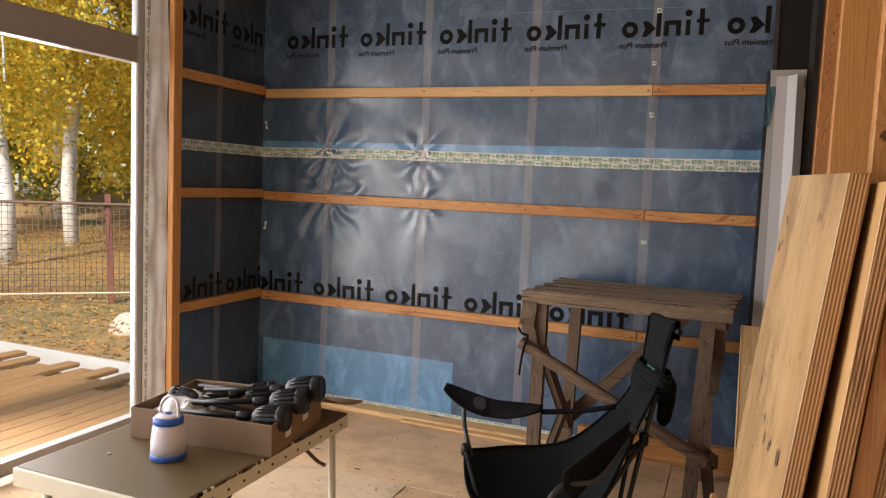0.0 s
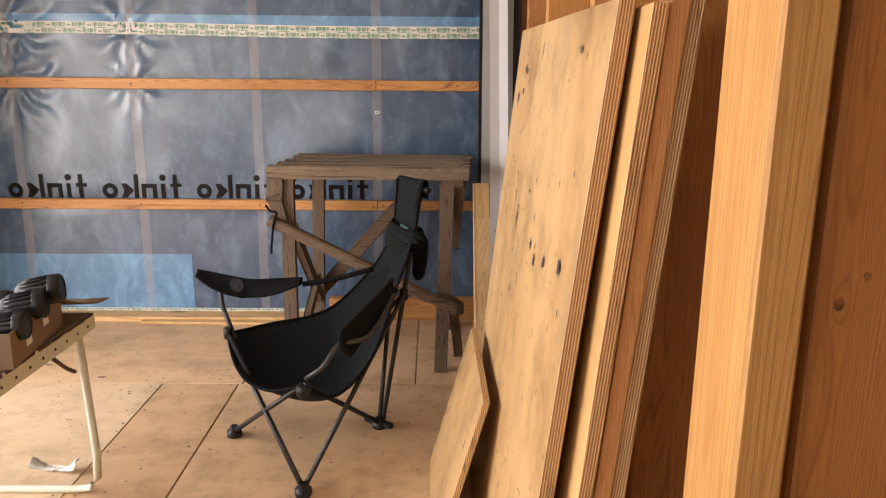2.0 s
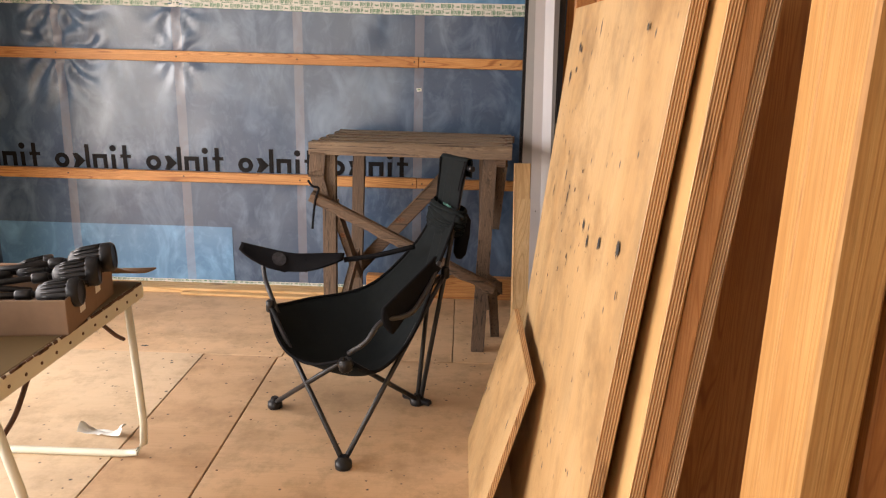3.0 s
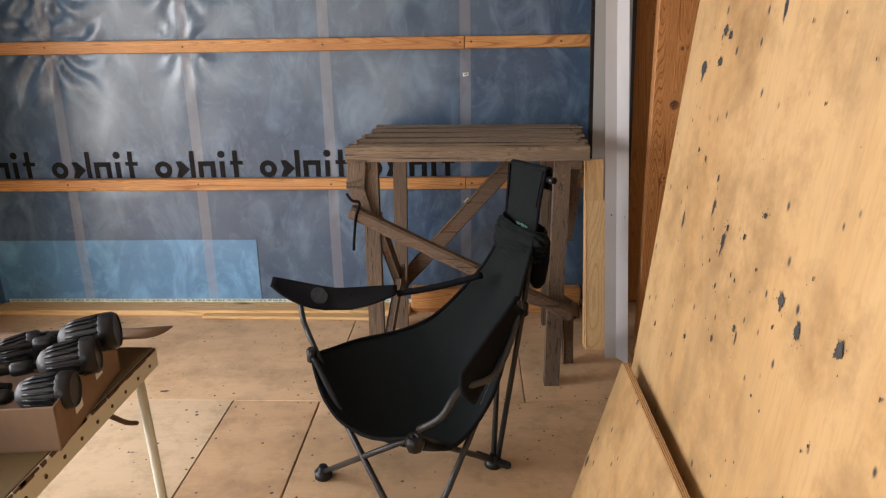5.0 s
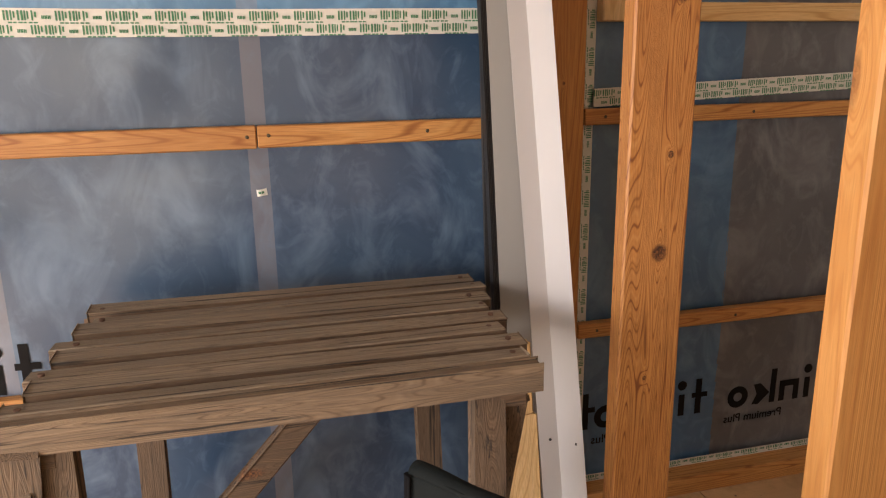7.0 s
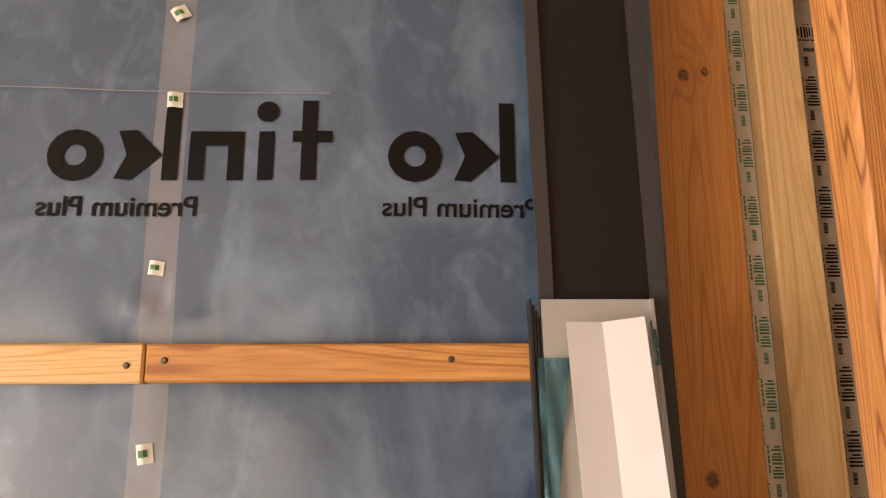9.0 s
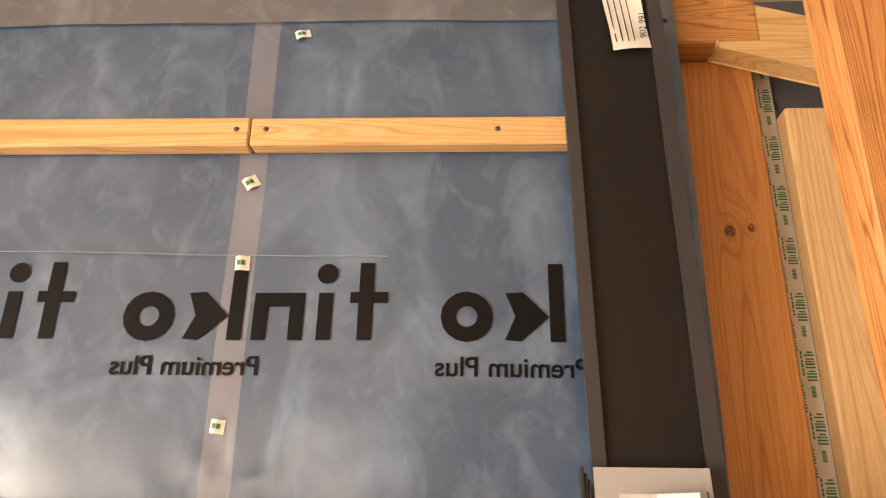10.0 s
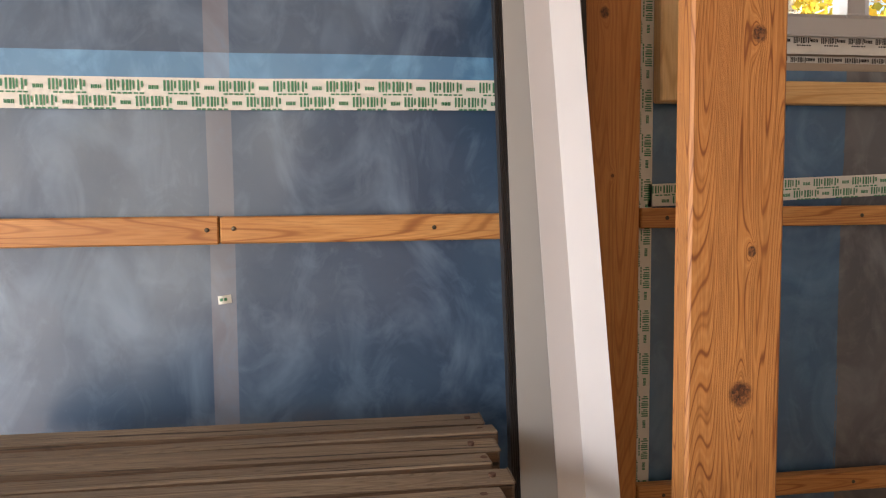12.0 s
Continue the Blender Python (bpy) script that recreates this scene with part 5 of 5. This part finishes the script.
# ---- outdoors ----
def rise(x, y):
    """The ground climbs a low bank beyond the fence."""
    k = max(0.0, min(1.0, (y - x - 28) / 15))
    return 0.8 * k * k * (3 - 2 * k)


tagged(part("ground", sheet(80, 80, lambda u, v: (-90 + 150 * u, -50 + 150 * v, -0.48 + 0.10 * noise.noise(Vector((u * 30, v * 30, 0))) + 0.4 * noise.noise(Vector((u * 6, v * 6, 4))) * (1 if v > 0.45 or u < 0.5 else 0) * 0.3 + rise(-90 + 150 * u, -50 + 150 * v))), soil), "grass strewn with fallen leaves", "ground", kind="structure")
tagged(part("ground_far", box((-900, -900, -1.6), (900, 900, -1.2), 0), soil), "leafy ground running to the horizon", "ground", kind="structure")

deck = thing("deck", "unfinished timber deck of pale larch boards", "deck", kind="structure")
for k in range(22):
    x = -2.62 - 0.118 * k
    y1 = (4.16, 4.02, 3.78, 4.12, 3.95, 3.70, 4.08, 3.86)[k % 8]
    part("plank", box((x - 0.112, -2.0, -0.115), (x, y1 + 0.05 * random.random(), -0.085), 0.004), deck_wood, deck)
for k in range(8):
    y = -1.8 + 0.78 * k
    part("joist", box((-5.25, y, -0.22), (-2.58, y + 0.05, -0.117), 0.004), deck_wood, deck)
part("edge_board", box((-5.3, 4.29, -0.24), (-2.56, 4.32, -0.08), 0.003), white_pvc, deck)
for k in range(5):
    part("prop", box((-5.1 + 0.6 * k, 3.6, -0.75), (-5.0 + 0.6 * k, 3.7, -0.22), 0.004), deck_wood, deck)
tagged(part("threshold", box((-2.57, -0.6, -0.14), (-2.36, 3.10, -0.06), 0.004), stud_red), "dark timber threshold strip", "threshold", kind="structure")

fence = thing("fence", "rusty mesh fence with red-brown posts", "fence", kind="structure")
FA, FB = Vector((-13.6, 1.4, -0.5)), Vector((-1.0, 13.8, -0.5))
fd = (FB - FA)
for k in range(8):
    p = FA + fd * (k + 0.02) / 8
    part("post", beam(p, p + Vector((-0.10, 0.02, 1.50)), 0.07, 0.07, (0.7, -0.7, 0)), fence_paint, fence)
for h, r in ((1.37, 0.022), (0.12, 0.012)):
    part("rail", tube([FA + Vector((0, 0, h)), FB + Vector((0, 0, h))], r, None, 6), wire, fence)
bm = bmesh.new()
for k in range(260):
    p = FA + fd * (k / 260)
    tube([p + Vector((0, 0, 0.12)), p + Vector((0, 0, 1.37))], 0.004, bm, 3)
for k in range(15):
    h = 0.2 + 0.08 * k
    tube([FA + Vector((0, 0, h)), FB + Vector((0, 0, h))], 0.004, bm, 3)
tagged(part("mesh_wires", bm, wire, fence), kind="stuff")
tagged(part("rope", tube([FA + Vector((1.6, -1.2, 0.52)), FB + Vector((1.3, -1.2, 0.42))], 0.012, None, 5), rope), "pale rope strung before the fence", "rope")
tagged(part("boulder", lathe(((0.05, -0.1), (0.20, 0.0), (0.19, 0.09), (0.08, 0.17)), (-5.72, 6.39, -0.42), Matrix.Rotation(0.5, 4, "X"), 9), stone), "pale stone lying in the grass", "stone")

leaf_bm = bmesh.new()
for k in range(34000):
    x, y = random.uniform(-17, -2), random.uniform(4.2, 17)
    if (x + 2) ** 2 + (y - 3) ** 2 > 900:
        continue
    s, a, z = random.uniform(0.016, 0.036), random.uniform(0, 6.28), -0.36 + random.uniform(-0.03, 0.05)
    c, d = math.cos(a) * s, math.sin(a) * s
    leaf_bm.faces.new([leaf_bm.verts.new((x + dx, y + dy, z + random.uniform(0, 0.03))) for dx, dy in ((c, d), (-d * 0.7, c * 0.7), (-c, -d), (d * 0.7, -c * 0.7))])
tagged(part("fallen_leaves", leaf_bm, litter), "fallen yellow and brown leaves on the grass", "leaves", kind="stuff")


def tree(base, high, stems, leaves, mat, label, seed, spread=2.6, size=0.085, low=0.22):
    """A birch: leaning stems, limbs and a loose crown of hanging clumps."""
    rng = random.Random(seed)
    ob = thing("birch_tree", label, "tree", "garden trees", at=(0, 0, 0))
    base = Vector(base)
    clumps = []
    for s in range(stems):
        lean = Vector((rng.uniform(-0.10, 0.10), rng.uniform(-0.10, 0.10), 1))
        foot = base + Vector((rng.uniform(-0.3, 0.3) * (stems > 1), rng.uniform(-0.3, 0.3) * (stems > 1), 0))
        pts = [foot + lean * high * k / 8 + Vector((0.12 * math.sin(k * 1.3 + seed), 0.10 * math.cos(k + seed), 0)) for k in range(9)]
        part("trunk", tube(pts, [0.16 * (1 - 0.10 * k) for k in range(9)], None, 10), bark, ob)
        for b in range(9):
            k = rng.uniform(2.0, 7.8)
            p = pts[int(k)].lerp(pts[int(k) + 1], k - int(k))
            a = rng.uniform(0, 6.28)
            reach = spread * rng.uniform(0.5, 1.0) * (1.15 - k / 9)
            tip = p + Vector((math.cos(a) * reach, math.sin(a) * reach, rng.uniform(0.1, 0.9)))
            limb = [p, p.lerp(tip, 0.5) + Vector((0, 0, 0.25)), tip, tip + Vector((math.cos(a) * 0.3, math.sin(a) * 0.3, -0.8))]
            part("limb", tube(smooth_path(limb, 3), 0.022, None, 5), bark, ob)
            for q in range(6):
                t = rng.uniform(0.25, 1.1)
                clumps.append((p.lerp(tip, t) + Vector((rng.gauss(0, 0.35), rng.gauss(0, 0.35), rng.uniform(-1.3, 0.5))), rng.uniform(0.25, 0.6)))
    for q in range(26):
        h = rng.uniform(low, 1.0)
        a, r = rng.uniform(0, 6.28), spread * rng.uniform(0.1, 0.95)
        clumps.append((base + Vector((math.cos(a) * r, math.sin(a) * r, high * h)), rng.uniform(0.3, 0.7)))
    verts, faces = [], []
    for k in range(leaves):
        c, r = clumps[rng.randrange(len(clumps))]
        p = c + Vector((rng.gauss(0, r * 0.6), rng.gauss(0, r * 0.6), rng.gauss(0, r * 0.9)))
        s = size * rng.uniform(0.6, 1.25)
        a = Vector((rng.gauss(0, 1), rng.gauss(0, 1), rng.gauss(0, 1))).normalized() * s
        b = a.cross(Vector((rng.gauss(0, 1), rng.gauss(0, 1), rng.gauss(0, 1)))).normalized() * s * 0.7
        n = len(verts)
        verts += [p + a, p + b, p - a, p - b]
        faces.append((n, n + 1, n + 2, n + 3))
    me = bpy.data.meshes.new("crown")
    me.from_pydata(verts, [], faces)
    me.materials.append(mat)
    crown = new("crown", me)
    crown.parent = ob
    tagged(crown, kind="stuff")
    return ob


tree((-13.7, 12.7, -0.5), 11, 2, 26000, leaf_gold, "white-barked birch with yellow autumn leaves", 3, 2.8, 0.060, 0.14)
tree((-16.4, 11.6, -0.5), 11, 1, 25000, leaf_gold, "tall birch in yellow autumn leaf", 5, 3.0, 0.062, 0.12)
tree((-14.2, 15.6, -0.5), 11, 1, 25000, leaf_gold, "tall birch in yellow autumn leaf", 7, 3.0, 0.065, 0.10)
tree((-18.2, 16.2, -0.6), 12, 1, 24000, leaf_green, "green and yellow tree behind the birches", 9, 3.8, 0.08, 0.08)
tree((-21.5, 15.0, -0.6), 12, 1, 24000, leaf_gold, "large birch in yellow autumn leaf", 11, 4.0, 0.085, 0.08)
tree((-12.0, 9.6, -0.5), 10, 1, 12000, leaf_gold, "slender birch with hanging yellow twigs", 13, 1.7, 0.055, 0.30)
tree((8.0, 14.0, -0.6), 9, 1, 8000, leaf_gold, "birch in yellow leaf behind the house", 17, 2.8, 0.09, 0.05)
tree((5.5, 16.5, -0.6), 10, 1, 8000, leaf_gold, "birch in yellow leaf behind the house", 19, 3.2, 0.10, 0.05)
tree((11.5, 18.5, -0.6), 11, 1, 8000, leaf_gold, "large birch in yellow leaf behind the house", 21, 3.6, 0.11, 0.05)

hedge_v, hedge_f = [], []
rng = random.Random(40)
for k in range(16000):
    a = rng.uniform(0.0, 1.0)
    p = Vector((-40 + 52 * a, 18 + 16 * a, 0)) + Vector((rng.gauss(0, 2.0), rng.gauss(0, 2.0), rng.uniform(-0.6, 10) * rng.uniform(0.4, 1)))
    s = rng.uniform(0.16, 0.34)
    u = Vector((rng.gauss(0, 1), rng.gauss(0, 1), rng.gauss(0, 1))).normalized() * s
    w = u.cross(Vector((rng.gauss(0, 1), rng.gauss(0, 1), rng.gauss(0, 1)))).normalized() * s * 0.7
    n = len(hedge_v)
    hedge_v += [p + u, p + w, p - u, p - w]
    hedge_f.append((n, n + 1, n + 2, n + 3))
me = bpy.data.meshes.new("far_wood")
me.from_pydata(hedge_v, [], hedge_f)
me.materials.append(leaf_gold)
tagged(new("far_wood", me), "far belt of green and yellow woodland", "woodland", kind="stuff")

car = thing("parked_car", "white hatchback parked beyond the fence", "car")
CM = pose(-24.1, 21.0, 0.30, 0, 0, 130)
part("body", box((-2.0, -0.85, 0.25), (2.0, 0.85, 0.95), 0.16, CM), car_white, car)
part("cabin", box((-1.6, -0.75, 0.90), (0.9, 0.75, 1.5), 0.22, CM), car_white, car)
part("rear_window", box((-1.66, -0.6, 1.0), (-1.55, 0.6, 1.38), 0.03, CM), dark_glass, car)
for y in (-0.8, 0.62):
    part("tail_light", box((-2.03, y, 0.68), (-1.9, y + 0.2, 0.98), 0.03, CM), car_red, car)
for x in (-1.25, 1.25):
    for y in (-0.86, 0.70):
        part("wheel", lathe(((0.10, 0.0), (0.30, 0.0), (0.32, 0.08), (0.30, 0.16), (0.10, 0.16)), CM @ Vector((x, y + 0.16, 0.31)), CM.to_3x3().to_4x4() @ Matrix.Rotation(radians(90), 4, "X"), 18), tyre, car)

# ---- floor sheets ----
def floor_sheet(x0, x1, y0, y1, mat=floor_ply, z0=-0.018, z1=0.0):
    part("plywood_sheet", box((x0, y0, z0), (x1, y1, z1), 0.0015), mat, floor)


G = 0.002
floor_sheet(-2.3, -0.50 - G, 3.10 + G, 3.99)
floor_sheet(-0.50 + G, 0.213 - G, 3.10 + G, 3.99)
floor_sheet(0.213 + G, 0.66, 3.10 + G, 3.99)
floor_sheet(-2.3, -2.05 - G, 1.86 + G, 3.10 - G)
floor_sheet(-2.05 + G, -0.828, 1.86 + G, 3.10 - G, floor_pale, -0.018, 0.002)
floor_sheet(-0.828 + G, -0.515 - 0.003, 1.86 + G, 3.10 - G, floor_strip)
floor_sheet(-0.515 + 0.003, 0.66, 1.86 + G, 3.10 - G)
floor_sheet(-2.3, -0.9, -1.6, 1.86 - G)
floor_sheet(-0.9 + G, 0.66, -1.6, 1.86 - G)
floor_sheet(0.664, 1.30, 2.7 + G, 4.06)
floor_sheet(1.304, 2.65, 2.7 + G, 4.06)
floor_sheet(0.664, 2.65, -1.6, 2.7)
SCREWS = [(x, y) for x in (-0.86, -0.80, -0.55, -0.475) for y in (1.95, 2.25, 2.55, 2.85, 3.07)] + [(x, 3.135) for x in (-1.6, -1.25, -0.9, -0.55, -0.2, 0.15, 0.26, 0.5)] + [(x, 3.6) for x in (-1.1, -0.3, 0.17, 0.25)]
for x, y in SCREWS:
    part("screw", lathe(((0.004, -0.001), (0.004, 0.0006)), (x + random.uniform(-0.01, 0.01), y + random.uniform(-0.02, 0.02), 0.002 if -2.05 < x < -0.83 and y < 3.1 else 0.0), None, 7), rust, floor)
